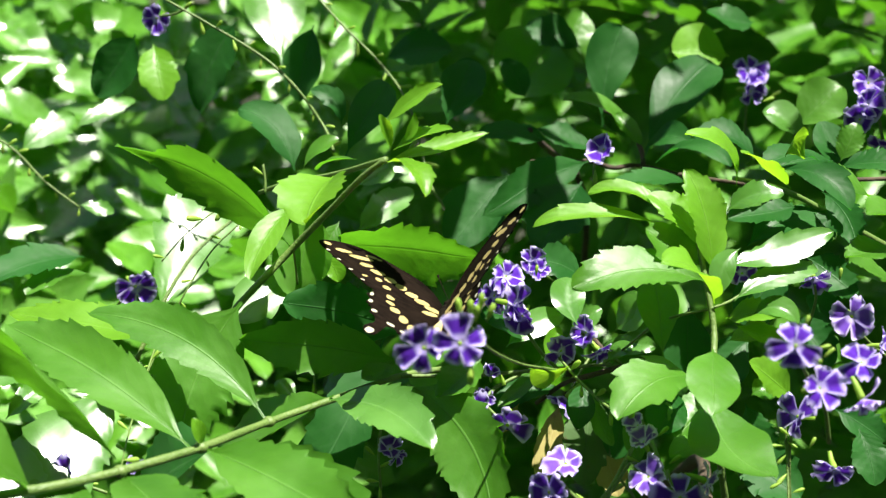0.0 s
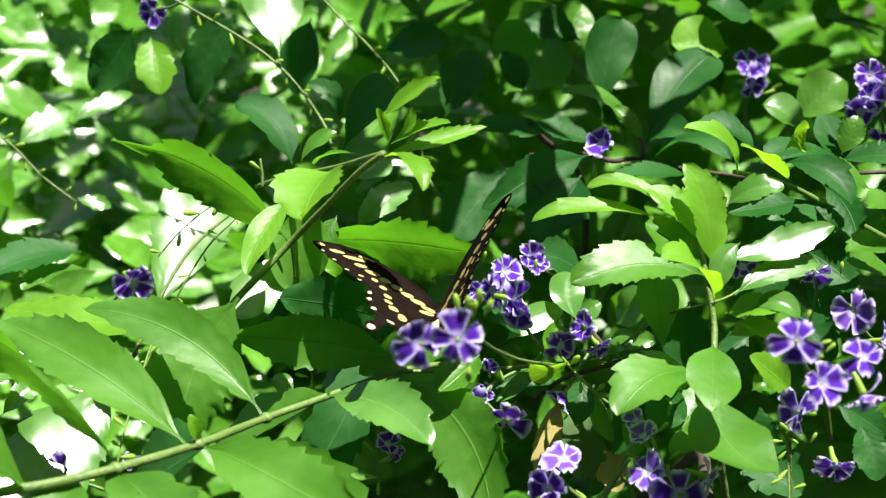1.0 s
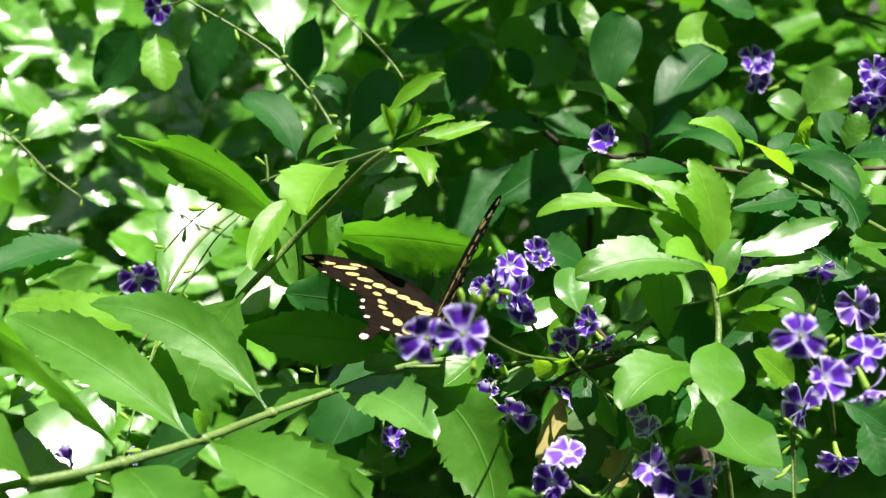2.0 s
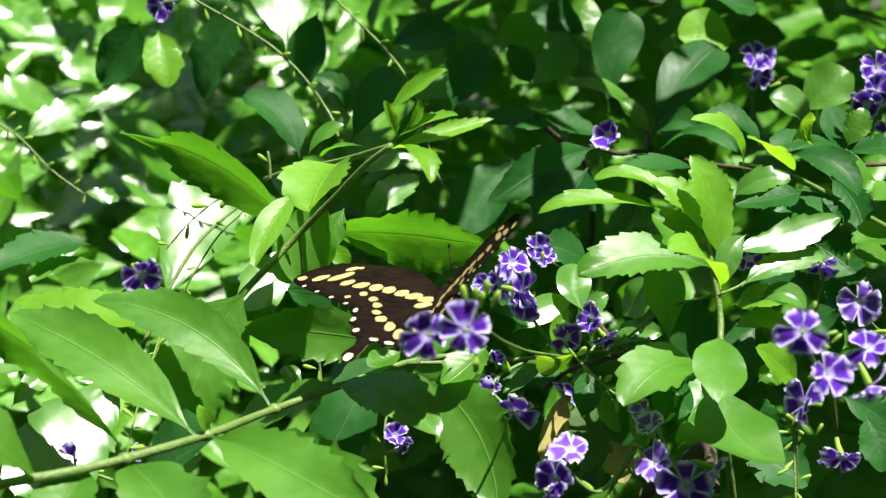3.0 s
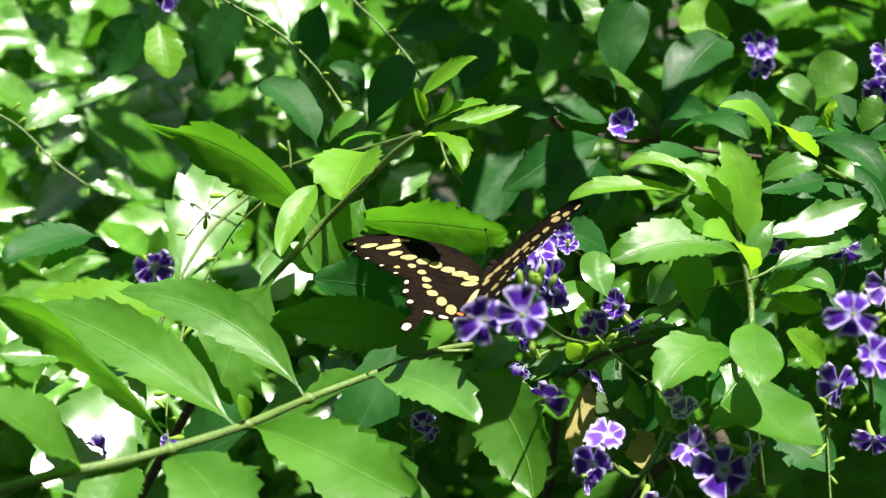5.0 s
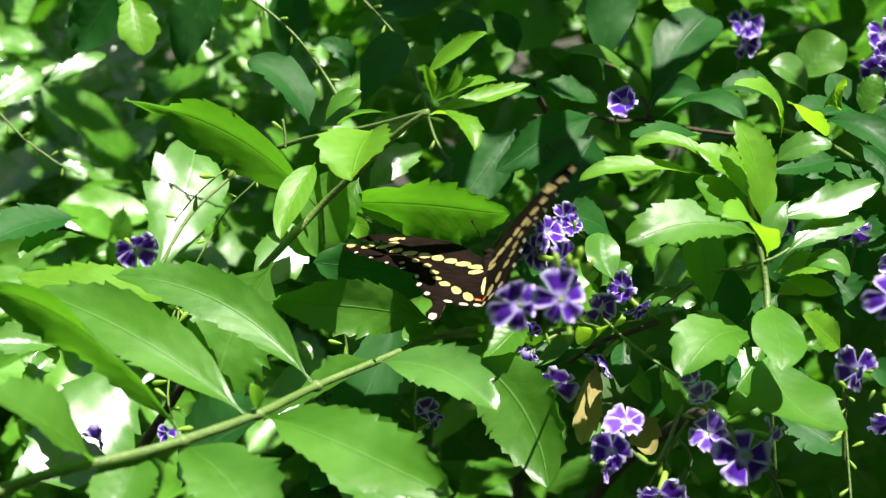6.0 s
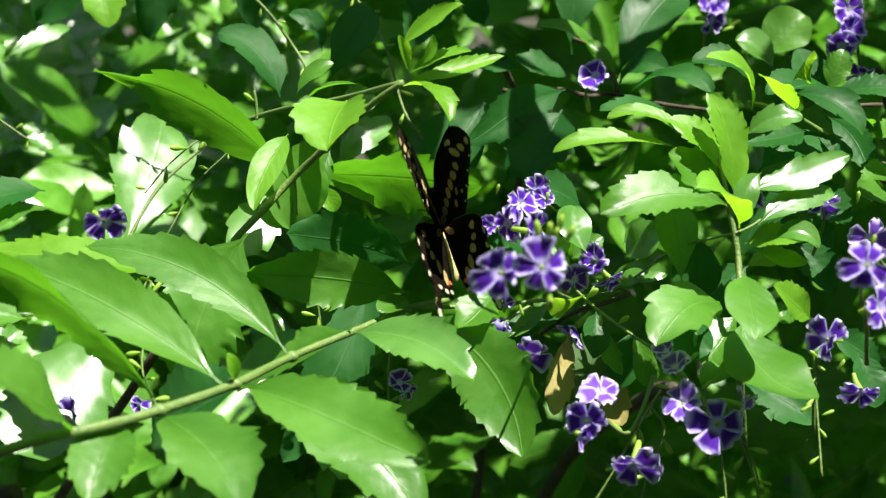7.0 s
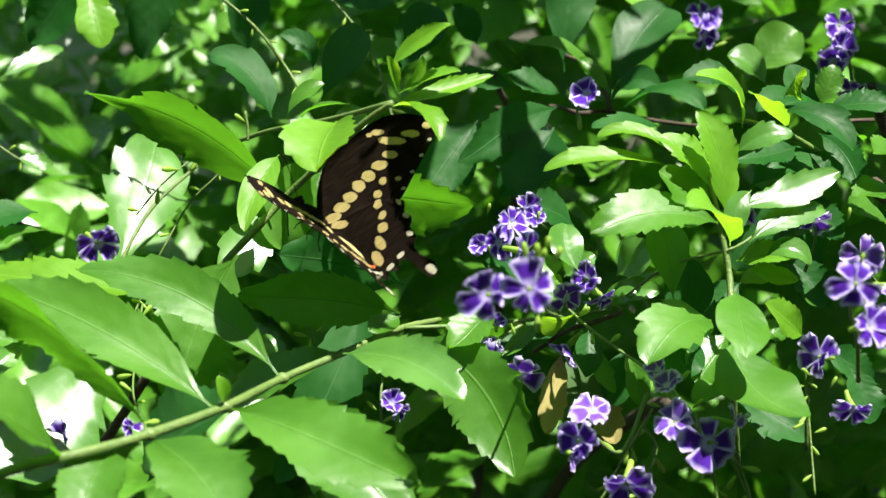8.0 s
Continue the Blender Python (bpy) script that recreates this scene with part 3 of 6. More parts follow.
leaf(middle_branch, (-0.0553, 0.6043, 1.1260), (-0.0163, 0.5892, 1.1284), (0.0167, 0.5754, 1.1254), (-0.32, -0.78, -0.53), 0.0370, LEAF, fold=0.2, teeth=7)
leaf(middle_branch, (-0.0410, 0.5277, 1.1692), (-0.0467, 0.5125, 1.1646), (-0.0496, 0.4975, 1.1560), (-0.25, -0.33, 0.91), 0.0302, LEAF_YOUNG, fold=0.42, teeth=4, full=0.5)
leaf(middle_branch, (-0.0625, 0.5665, 1.1506), (-0.0689, 0.5528, 1.1417), (-0.0771, 0.5390, 1.1261), (-0.03, -0.66, 0.75), 0.0123, LEAF_YOUNG, fold=0.2, teeth=0, full=0.45)
leaf(middle_branch, (-0.0220, 0.5291, 1.1885), (-0.0095, 0.5270, 1.1995), (0.0001, 0.5246, 1.2050), (-0.54, -0.65, 0.54), 0.0092, LEAF_YOUNG, fold=0.35, teeth=6)
leaf(middle_branch, (-0.0228, 0.5261, 1.1740), (-0.0031, 0.5307, 1.1789), (0.0183, 0.5368, 1.1846), (-0.08, -0.53, 0.84), 0.0096, LEAF_YOUNG, fold=0.4, teeth=7)
leaf(middle_branch, (-0.0185, 0.5272, 1.1793), (-0.0080, 0.5266, 1.1844), (0.0038, 0.5264, 1.1880), (-0.34, -0.43, 0.83), 0.0089, LEAF_YOUNG, fold=0.4, teeth=4)
leaf(middle_branch, (-0.0217, 0.5263, 1.1749), (-0.0100, 0.5160, 1.1743), (-0.0059, 0.5050, 1.1654), (0.24, -0.24, 0.94), 0.0121, LEAF_YOUNG, fold=0.3, teeth=6)
leaf(middle_branch, (-0.0146, 0.5252, 1.1826), (-0.0114, 0.5248, 1.1882), (-0.0103, 0.5248, 1.1937), (0.22, -0.97, -0.12), 0.0046, LEAF_YOUNG, fold=0.5, teeth=4)
leaf(middle_branch, (-0.0191, 0.5246, 1.1799), (-0.0211, 0.5217, 1.1867), (-0.0232, 0.5193, 1.1937), (0.58, -0.80, -0.13), 0.0053, LEAF_YOUNG, fold=0.5, teeth=4)
leaf(middle_branch, (-0.0653, 0.6138, 1.1586), (-0.0743, 0.6211, 1.1763), (-0.0916, 0.6278, 1.1852), (0.29, -0.70, 0.65), 0.0212, LEAF_DARK, fold=0.2, teeth=2)
leaf(middle_branch, (-0.0439, 0.6312, 1.1622), (-0.0362, 0.6399, 1.1794), (-0.0240, 0.6492, 1.1940), (-0.05, -0.85, 0.52), 0.0187, LEAF_DARK, fold=0.15, teeth=0, full=0.62)
leaf(middle_branch, (-0.0465, 0.6450, 1.1750), (-0.0507, 0.6471, 1.1864), (-0.0609, 0.6484, 1.1909), (0.34, -0.81, 0.48), 0.0114, LEAF_DARK, fold=0.25, teeth=2)
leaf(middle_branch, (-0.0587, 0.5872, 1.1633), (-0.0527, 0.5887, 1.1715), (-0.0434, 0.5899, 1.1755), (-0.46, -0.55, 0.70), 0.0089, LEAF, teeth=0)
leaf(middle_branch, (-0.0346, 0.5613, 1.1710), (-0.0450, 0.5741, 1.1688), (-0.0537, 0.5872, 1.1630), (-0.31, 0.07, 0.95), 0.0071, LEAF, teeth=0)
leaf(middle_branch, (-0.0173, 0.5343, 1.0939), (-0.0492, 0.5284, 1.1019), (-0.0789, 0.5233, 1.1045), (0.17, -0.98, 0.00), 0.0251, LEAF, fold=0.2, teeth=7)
leaf(middle_branch, (-0.0139, 0.5558, 1.0992), (-0.0382, 0.5484, 1.1116), (-0.0635, 0.5408, 1.1153), (0.27, -0.96, -0.06), 0.0275, LEAF_DARK, fold=0.12, teeth=6)
leaf(middle_branch, (-0.0531, 0.5836, 1.1471), (-0.0591, 0.5794, 1.1304), (-0.0627, 0.5757, 1.1096), (-0.00, -0.98, 0.21), 0.0251, LEAF, fold=0.15, teeth=0, full=0.5)
leaf(middle_branch, (-0.0447, 0.5985, 1.1385), (-0.0482, 0.5940, 1.1324), (-0.0541, 0.5890, 1.1209), (0.19, -0.90, 0.39), 0.0112, LEAF, teeth=0)
leaf(middle_branch, (-0.0535, 0.5831, 1.1222), (-0.0571, 0.5814, 1.1152), (-0.0620, 0.5807, 1.1104), (-0.20, -0.92, 0.33), 0.0097, LEAF, teeth=0)
leaf(middle_branch, (-0.0499, 0.5838, 1.1258), (-0.0463, 0.5829, 1.1223), (-0.0439, 0.5816, 1.1152), (0.18, -0.94, 0.30), 0.0084, LEAF_YOUNG, teeth=0)
bright_spray = thing("leafy_branch", (-0.1471, 0.6475, 1.0601), "sunlit drooping leaves on a thin grey twig", "branch", "branches of the shrub")
stem(bright_spray, [(-0.1471, 0.6475, 1.0601), (-0.1373, 0.6579, 1.0826), (-0.1227, 0.6743, 1.1071), (-0.0992, 0.6897, 1.1269)], 0.0012, 0.0008, STEM)
leaf(bright_spray, (-0.1393, 0.6624, 1.0780), (-0.1309, 0.6941, 1.1052), (-0.1218, 0.7283, 1.1322), (0.26, -0.65, 0.71), 0.0446, LEAF_GLOSSY, fold=0.05, teeth=4, full=0.6)
leaf(bright_spray, (-0.0397, 0.6450, 1.1239), (-0.0273, 0.6556, 1.1350), (-0.0135, 0.6665, 1.1420), (0.15, -0.74, 0.66), 0.0177, LEAF_GLOSSY, fold=0.08, teeth=3, full=0.55)
leaf(bright_spray, (-0.1269, 0.5319, 1.0871), (-0.1413, 0.5046, 1.0689), (-0.1561, 0.4800, 1.0529), (0.29, -0.63, 0.72), 0.0401, LEAF_GLOSSY, fold=0.05, teeth=5, full=0.6)
leaf(bright_spray, (-0.0638, 0.5892, 1.1221), (-0.0746, 0.5755, 1.1129), (-0.0850, 0.5625, 1.1015), (0.21, -0.70, 0.68), 0.0231, LEAF_GLOSSY, fold=0.1, teeth=3)
leaf(bright_spray, (-0.0449, 0.6011, 1.1251), (-0.0336, 0.6004, 1.1234), (-0.0227, 0.6017, 1.1198), (0.18, -0.71, 0.68), 0.0164, LEAF_GLOSSY, fold=0.15)
leaf(bright_spray, (-0.0654, 0.5920, 1.0581), (-0.0692, 0.5947, 1.0629), (-0.0734, 0.5985, 1.0665), (0.21, -0.67, 0.71), 0.0096, LEAF_GLOSSY, teeth=0)
leaf(bright_spray, (-0.0394, 0.6391, 1.1477), (-0.0309, 0.6437, 1.1523), (-0.0228, 0.6501, 1.1553), (0.18, -0.73, 0.66), 0.0143, LEAF_GLOSSY, teeth=0)
leaf(bright_spray, (-0.1623, 0.5421, 1.0839), (-0.1742, 0.5376, 1.0872), (-0.1871, 0.5351, 1.0884), (0.31, -0.65, 0.70), 0.0152, LEAF_GLOSSY, teeth=3)
leaf(bright_spray, (-0.1760, 0.5387, 1.0683), (-0.1696, 0.5462, 1.0744), (-0.1641, 0.5555, 1.0786), (0.30, -0.64, 0.70), 0.0105, LEAF_GLOSSY, teeth=3)
leaf(bright_spray, (-0.1716, 0.6581, 1.1099), (-0.1908, 0.6438, 1.1110), (-0.2091, 0.6292, 1.1040), (0.14, -0.37, 0.92), 0.0268, LEAF_DARK, teeth=4)
leaf(bright_spray, (-0.1689, 0.6565, 1.1019), (-0.1815, 0.6423, 1.1032), (-0.1921, 0.6282, 1.0989), (0.17, -0.24, 0.96), 0.0160, LEAF, teeth=3)
leaf(bright_spray, (-0.0889, 0.7866, 1.1915), (-0.0942, 0.8035, 1.2121), (-0.1017, 0.8245, 1.2432), (0.23, -0.76, 0.61), 0.0369, LEAF_GLOSSY, fold=0.08, teeth=0, full=0.6)
leaf(bright_spray, (-0.1650, 0.7624, 1.2102), (-0.1760, 0.7642, 1.1941), (-0.1897, 0.7671, 1.1769), (-0.27, -0.96, 0.06), 0.0254, LEAF_DARK, teeth=0, full=0.45)
leaf(bright_spray, (-0.1108, 0.7638, 1.2168), (-0.1257, 0.7639, 1.1926), (-0.1334, 0.7654, 1.1678), (-0.27, -0.96, 0.09), 0.0278, LEAF_DARK, teeth=2, full=0.45)
leaf(bright_spray, (-0.0700, 0.7748, 1.2148), (-0.0753, 0.7703, 1.1953), (-0.0778, 0.7667, 1.1739), (-0.32, -0.92, 0.24), 0.0231, LEAF_DARK, teeth=0, full=0.5)
leaf(bright_spray, (-0.1609, 0.7890, 1.2036), (-0.1564, 0.7785, 1.1899), (-0.1525, 0.7716, 1.1739), (0.15, -0.83, 0.53), 0.0251, LEAF_YOUNG, teeth=3)
leaf(bright_spray, (-0.2430, 0.8030, 1.1416), (-0.2297, 0.8150, 1.1523), (-0.2180, 0.8304, 1.1598), (0.31, -0.71, 0.64), 0.0216, LEAF_GLOSSY, teeth=3, fold=0.1)
leaf(bright_spray, (-0.2121, 0.8058, 1.1543), (-0.1958, 0.8168, 1.1633), (-0.1810, 0.8314, 1.1690), (0.29, -0.72, 0.63), 0.0122, LEAF_GLOSSY, teeth=3, fold=0.1)
leaf(bright_spray, (-0.1950, 0.7433, 1.1206), (-0.1857, 0.7442, 1.1191), (-0.1771, 0.7467, 1.1162), (0.29, -0.70, 0.66), 0.0106, LEAF_GLOSSY, teeth=3, fold=0.1)
right_branch = thing("leafy_branch", (0.1102, 0.5054, 1.0382), "leafy green branch tip with a whorl of light leaves", "branch", "branches of the shrub")
stem(right_branch, [(0.1102, 0.5054, 1.0382), (0.1034, 0.4964, 1.0734), (0.0996, 0.4913, 1.1013), (0.1007, 0.5001, 1.1160), (0.0985, 0.5062, 1.1317), (0.0966, 0.5115, 1.1434), (0.0954, 0.5191, 1.1527)], 0.0015, 0.0009, STEM)
stem(right_branch, [(0.1007, 0.5018, 1.1241), (0.1092, 0.5078, 1.1259), (0.1209, 0.5146, 1.1319)], 0.0006, 0.0005, STEM)
stem(right_branch, [(0.1007, 0.5018, 1.1241), (0.0843, 0.5216, 1.1136), (0.0734, 0.5351, 1.0997), (0.0657, 0.5441, 1.0901)], 0.0006, 0.0005, STEM)
stem(right_branch, [(-0.0172, 0.5324, 1.0883), (0.0152, 0.5326, 1.0889), (0.0376, 0.5331, 1.0906), (0.0680, 0.5441, 1.0901)], 0.0009, 0.0007, STEM)
leaf(right_branch, (0.1005, 0.5072, 1.1363), (0.0984, 0.5108, 1.1558), (0.0913, 0.5155, 1.1744), (0.43, -0.86, 0.29), 0.0198, LEAF_YOUNG, fold=0.2, teeth=8, full=0.5)
leaf(right_branch, (0.0822, 0.5217, 1.1522), (0.0564, 0.5217, 1.1562), (0.0339, 0.5216, 1.1526), (0.01, -0.38, 0.93), 0.0114, LEAF_YOUNG, fold=0.35, teeth=3)
leaf(right_branch, (0.0850, 0.5198, 1.1563), (0.0715, 0.5238, 1.1647), (0.0556, 0.5267, 1.1631), (0.09, -0.48, 0.87), 0.0099, LEAF_YOUNG, fold=0.3, teeth=2)
leaf(right_branch, (0.0988, 0.5064, 1.1326), (0.0703, 0.5015, 1.1397), (0.0479, 0.4951, 1.1321), (0.12, -0.56, 0.82), 0.0242, LEAF, fold=0.22, teeth=7, full=0.55)
leaf(right_branch, (0.1048, 0.5077, 1.1384), (0.1248, 0.5129, 1.1436), (0.1480, 0.5197, 1.1500), (0.01, -0.72, 0.70), 0.0145, LEAF_GLOSSY, fold=0.12, teeth=3)
leaf(right_branch, (0.1084, 0.5024, 1.1267), (0.1259, 0.5086, 1.1347), (0.1425, 0.5145, 1.1358), (0.06, -0.70, 0.72), 0.0122, LEAF_GLOSSY, fold=0.15, teeth=3)
leaf(right_branch, (0.1079, 0.5202, 1.1571), (0.1166, 0.5189, 1.1634), (0.1285, 0.5173, 1.1645), (-0.32, -0.73, 0.60), 0.0124, LEAF_GLOSSY, fold=0.2, teeth=3)
leaf(right_branch, (0.1201, 0.5384, 1.1398), (0.1395, 0.5480, 1.1485), (0.1587, 0.5560, 1.1440), (0.14, -0.52, 0.84), 0.0192, LEAF_DARK)
leaf(right_branch, (0.1003, 0.4995, 1.1263), (0.0930, 0.4894, 1.1401), (0.0773, 0.4792, 1.1475), (0.66, 0.03, 0.75), 0.0203, LEAF_YOUNG, fold=0.2, teeth=2)
leaf(right_branch, (0.0968, 0.5104, 1.1382), (0.0873, 0.5114, 1.1445), (0.0761, 0.5133, 1.1516), (0.31, -0.72, 0.63), 0.0210, LEAF, teeth=2)
leaf(right_branch, (0.0923, 0.4913, 1.1004), (0.0751, 0.4773, 1.1038), (0.0609, 0.4621, 1.0942), (0.11, -0.32, 0.94), 0.0273, LEAF, fold=0.15, teeth=4)
leaf(right_branch, (0.0967, 0.4804, 1.1142), (0.0938, 0.4633, 1.1081), (0.0917, 0.4471, 1.1012), (0.08, -0.37, 0.92), 0.0192, LEAF, fold=0.1, teeth=0, full=0.5)
leaf(right_branch, (0.0983, 0.4846, 1.0957), (0.1011, 0.4621, 1.0842), (0.1110, 0.4427, 1.0809), (0.03, -0.33, 0.95), 0.0274, LEAF, fold=0.15, teeth=0, full=0.5)
leaf(right_branch, (0.1014, 0.5005, 1.0928), (0.0947, 0.4931, 1.0864), (0.0854, 0.4864, 1.0789), (-0.19, -0.57, 0.80), 0.0227, LEAF, teeth=2)
leaf(right_branch, (0.1037, 0.4918, 1.0777), (0.0932, 0.4831, 1.0778), (0.0816, 0.4748, 1.0759), (0.11, -0.24, 0.96), 0.0116, LEAF, teeth=0)
leaf(right_branch, (0.1310, 0.5001, 1.0903), (0.1213, 0.4960, 1.0990), (0.1130, 0.4924, 1.1061), (0.57, -0.78, 0.27), 0.0150, LEAF_YOUNG, teeth=5)
leaf(right_branch, (0.0844, 0.5136, 1.1011), (0.0830, 0.5185, 1.1143), (0.0819, 0.5247, 1.1295), (-0.16, -0.92, 0.35), 0.0159, LEAF, teeth=0, full=0.66)
leaf(right_branch, (0.0999, 0.5490, 1.1124), (0.0996, 0.5445, 1.0993), (0.0999, 0.5432, 1.0856), (-0.17, -0.96, 0.21), 0.0197, LEAF_DARK, teeth=0)
leaf(right_branch, (0.1071, 0.5114, 1.1174), (0.1164, 0.5060, 1.1209), (0.1268, 0.5015, 1.1221), (-0.38, -0.36, 0.85), 0.0162, LEAF_YOUNG)
leaf(right_branch, (0.1092, 0.5148, 1.1076), (0.1173, 0.5123, 1.1113), (0.1262, 0.5106, 1.1132), (-0.37, -0.38, 0.85), 0.0130, LEAF_YOUNG)
leaf(right_branch, (0.1203, 0.5305, 1.0778), (0.1249, 0.5264, 1.0661), (0.1293, 0.5253, 1.0537), (0.08, -0.97, 0.24), 0.0162, LEAF_DARK)
leaf(right_branch, (0.0842, 0.5126, 1.0722), (0.0905, 0.5130, 1.0780), (0.0973, 0.5150, 1.0828), (-0.27, -0.82, 0.51), 0.0122, LEAF)
leaf(right_branch, (0.1157, 0.5057, 1.1198), (0.1246, 0.5036, 1.1236), (0.1323, 0.5003, 1.1186), (-0.16, -0.65, 0.74), 0.0097, LEAF_GLOSSY, teeth=0)
leaf(right_branch, (0.1104, 0.5099, 1.1154), (0.1194, 0.5064, 1.1126), (0.1294, 0.5039, 1.1116), (-0.00, -0.55, 0.84), 0.0084, LEAF_YOUNG, teeth=0)
leaf(right_branch, (0.1168, 0.5045, 1.0893), (0.1200, 0.5048, 1.0915), (0.1253, 0.5042, 1.0883), (0.07, -0.67, 0.74), 0.0121, LEAF, teeth=4)
leaf(right_branch, (0.1114, 0.5108, 1.1446), (0.1067, 0.5074, 1.1421), (0.1031, 0.5025, 1.1292), (-0.01, -0.88, 0.48), 0.0097, LEAF_GLOSSY, teeth=0)
leaf(right_branch, (0.0989, 0.5135, 1.1430), (0.0889, 0.5170, 1.1568), (0.0780, 0.5200, 1.1640), (0.44, -0.63, 0.63), 0.0175, LEAF_YOUNG, fold=0.2, teeth=4)
leaf(right_branch, (0.0872, 0.5002, 1.0929), (0.0832, 0.4935, 1.0867), (0.0789, 0.4871, 1.0793), (-0.12, -0.68, 0.72), 0.0156, LEAF_DARK, teeth=0)
leaf(right_branch, (0.1134, 0.5239, 1.0599), (0.1240, 0.5150, 1.0561), (0.1386, 0.5060, 1.0476), (-0.06, -0.62, 0.78), 0.0254, LEAF_DARK, teeth=3)
inner_twig = thing("leafy_branch", (0.0732, 0.5491, 1.0875), "inner twig with small shaded leaves and a withered leaf", "branch", "branches of the shrub")
stem(inner_twig, [(0.0732, 0.5491, 1.0875), (0.0605, 0.5379, 1.0873), (0.0497, 0.5424, 1.0824), (0.0394, 0.5561, 1.0696)], 0.0012, 0.0009, TWIG)
stem(inner_twig, [(0.0686, 0.5498, 1.0909), (0.0606, 0.5626, 1.0993), (0.0522, 0.5761, 1.1106), (0.0483, 0.5897, 1.1223)], 0.0011, 0.0008, TWIG)
leaf(inner_twig, (0.0507, 0.5332, 1.0914), (0.0425, 0.5221, 1.0929), (0.0351, 0.5123, 1.0969), (0.46, -0.53, -0.71), 0.0140, LEAF_YOUNG, teeth=0, full=0.5)
leaf(inner_twig, (0.0549, 0.5473, 1.1055), (0.0525, 0.5573, 1.1132), (0.0537, 0.5680, 1.1208), (0.09, -0.59, 0.80), 0.0149, LEAF_GLOSSY, fold=0.2, teeth=0)
leaf(inner_twig, (0.0261, 0.5455, 1.0968), (0.0384, 0.5526, 1.1041), (0.0505, 0.5597, 1.1069), (0.11, -0.70, 0.71), 0.0121, LEAF_GLOSSY, fold=0.12, teeth=0)
leaf(inner_twig, (0.0561, 0.5321, 1.0857), (0.0542, 0.5247, 1.0787), (0.0528, 0.5179, 1.0713), (0.13, -0.72, 0.68), 0.0116, LEAF_DARK, teeth=0, full=0.5)
leaf(inner_twig, (0.0476, 0.5407, 1.0742), (0.0426, 0.5316, 1.0606), (0.0388, 0.5235, 1.0463), (0.17, -0.86, 0.48), 0.0129, LEAF_DRY, fold=0.2, teeth=4, wave=0.1)
leaf(inner_twig, (0.0647, 0.5677, 1.0718), (0.0617, 0.5579, 1.0550), (0.0595, 0.5488, 1.0355), (-0.10, -0.88, 0.47), 0.0240, LEAF_SPOTTED, teeth=4)
leaf(inner_twig, (0.0777, 0.5614, 1.0678), (0.0747, 0.5551, 1.0579), (0.0722, 0.5513, 1.0466), (-0.14, -0.88, 0.46), 0.0142, LEAF_DARK, teeth=0)
leaf(inner_twig, (0.0634, 0.5451, 1.0946), (0.0736, 0.5394, 1.0984), (0.0850, 0.5353, 1.1001), (0.09, -0.70, 0.71), 0.0112, LEAF_GLOSSY, teeth=0)
leaf(inner_twig, (0.0703, 0.5470, 1.1035), (0.0760, 0.5422, 1.1112), (0.0835, 0.5392, 1.1183), (0.09, -0.70, 0.71), 0.0147, LEAF_GLOSSY, teeth=0)
leaf(inner_twig, (0.0615, 0.5882, 1.1149), (0.0503, 0.5837, 1.1221), (0.0391, 0.5792, 1.1251), (0.51, -0.63, 0.59), 0.0197, LEAF_DARK, teeth=4)
leaf(inner_twig, (0.0545, 0.5731, 1.0966), (0.0609, 0.5733, 1.1018), (0.0677, 0.5751, 1.1059), (0.09, -0.70, 0.71), 0.0117, LEAF_GLOSSY)
leaf(inner_twig, (0.0318, 0.5458, 1.0729), (0.0236, 0.5403, 1.0667), (0.0155, 0.5372, 1.0590), (-0.03, -0.83, 0.55), 0.0093, LEAF_DRY)
leaf(inner_twig, (0.0483, 0.5525, 1.0780), (0.0343, 0.5481, 1.0769), (0.0203, 0.5458, 1.0730), (-0.01, -0.58, 0.81), 0.0141, LEAF_DARK)
leaf(inner_twig, (0.0660, 0.5360, 1.0934), (0.0705, 0.5367, 1.0974), (0.0766, 0.5373, 1.0996), (-0.22, -0.81, 0.54), 0.0068, LEAF_GLOSSY, teeth=0)
leaf(inner_twig, (0.0741, 0.5476, 1.1000), (0.0794, 0.5457, 1.1041), (0.0859, 0.5437, 1.1058), (-0.49, -0.70, 0.53), 0.0060, LEAF_GLOSSY, teeth=0)
leaf(inner_twig, (0.0713, 0.5542, 1.1073), (0.0759, 0.5549, 1.1119), (0.0800, 0.5563, 1.1175), (-0.24, -0.89, 0.39), 0.0072, LEAF_GLOSSY, teeth=0)
leaf(inner_twig, (0.0620, 0.5477, 1.0756), (0.0636, 0.5431, 1.0674), (0.0695, 0.5387, 1.0569), (0.05, -0.89, 0.45), 0.0090, LEAF, teeth=2)
leaf(inner_twig, (0.0752, 0.5420, 1.0726), (0.0772, 0.5372, 1.0634), (0.0787, 0.5328, 1.0531), (-0.07, -0.91, 0.41), 0.0099, LEAF, teeth=0)
leaf(inner_twig, (0.0672, 0.5682, 1.0515), (0.0702, 0.5606, 1.0415), (0.0737, 0.5534, 1.0292), (-0.02, -0.83, 0.55), 0.0164, LEAF_DRY, teeth=3)
leaf(inner_twig, (0.0366, 0.5487, 1.0801), (0.0282, 0.5426, 1.0772), (0.0189, 0.5366, 1.0708), (0.03, -0.64, 0.77), 0.0100, LEAF_DARK, teeth=0)
leaf(inner_twig, (0.0408, 0.5461, 1.0924), (0.0303, 0.5382, 1.0809), (0.0221, 0.5325, 1.0757), (-0.08, -0.72, 0.68), 0.0073, LEAF, teeth=0)
leaf(inner_twig, (0.0354, 0.5521, 1.0969), (0.0258, 0.5462, 1.1070), (0.0158, 0.5400, 1.1119), (0.70, -0.43, 0.57), 0.0157, LEAF_DARK, teeth=0)
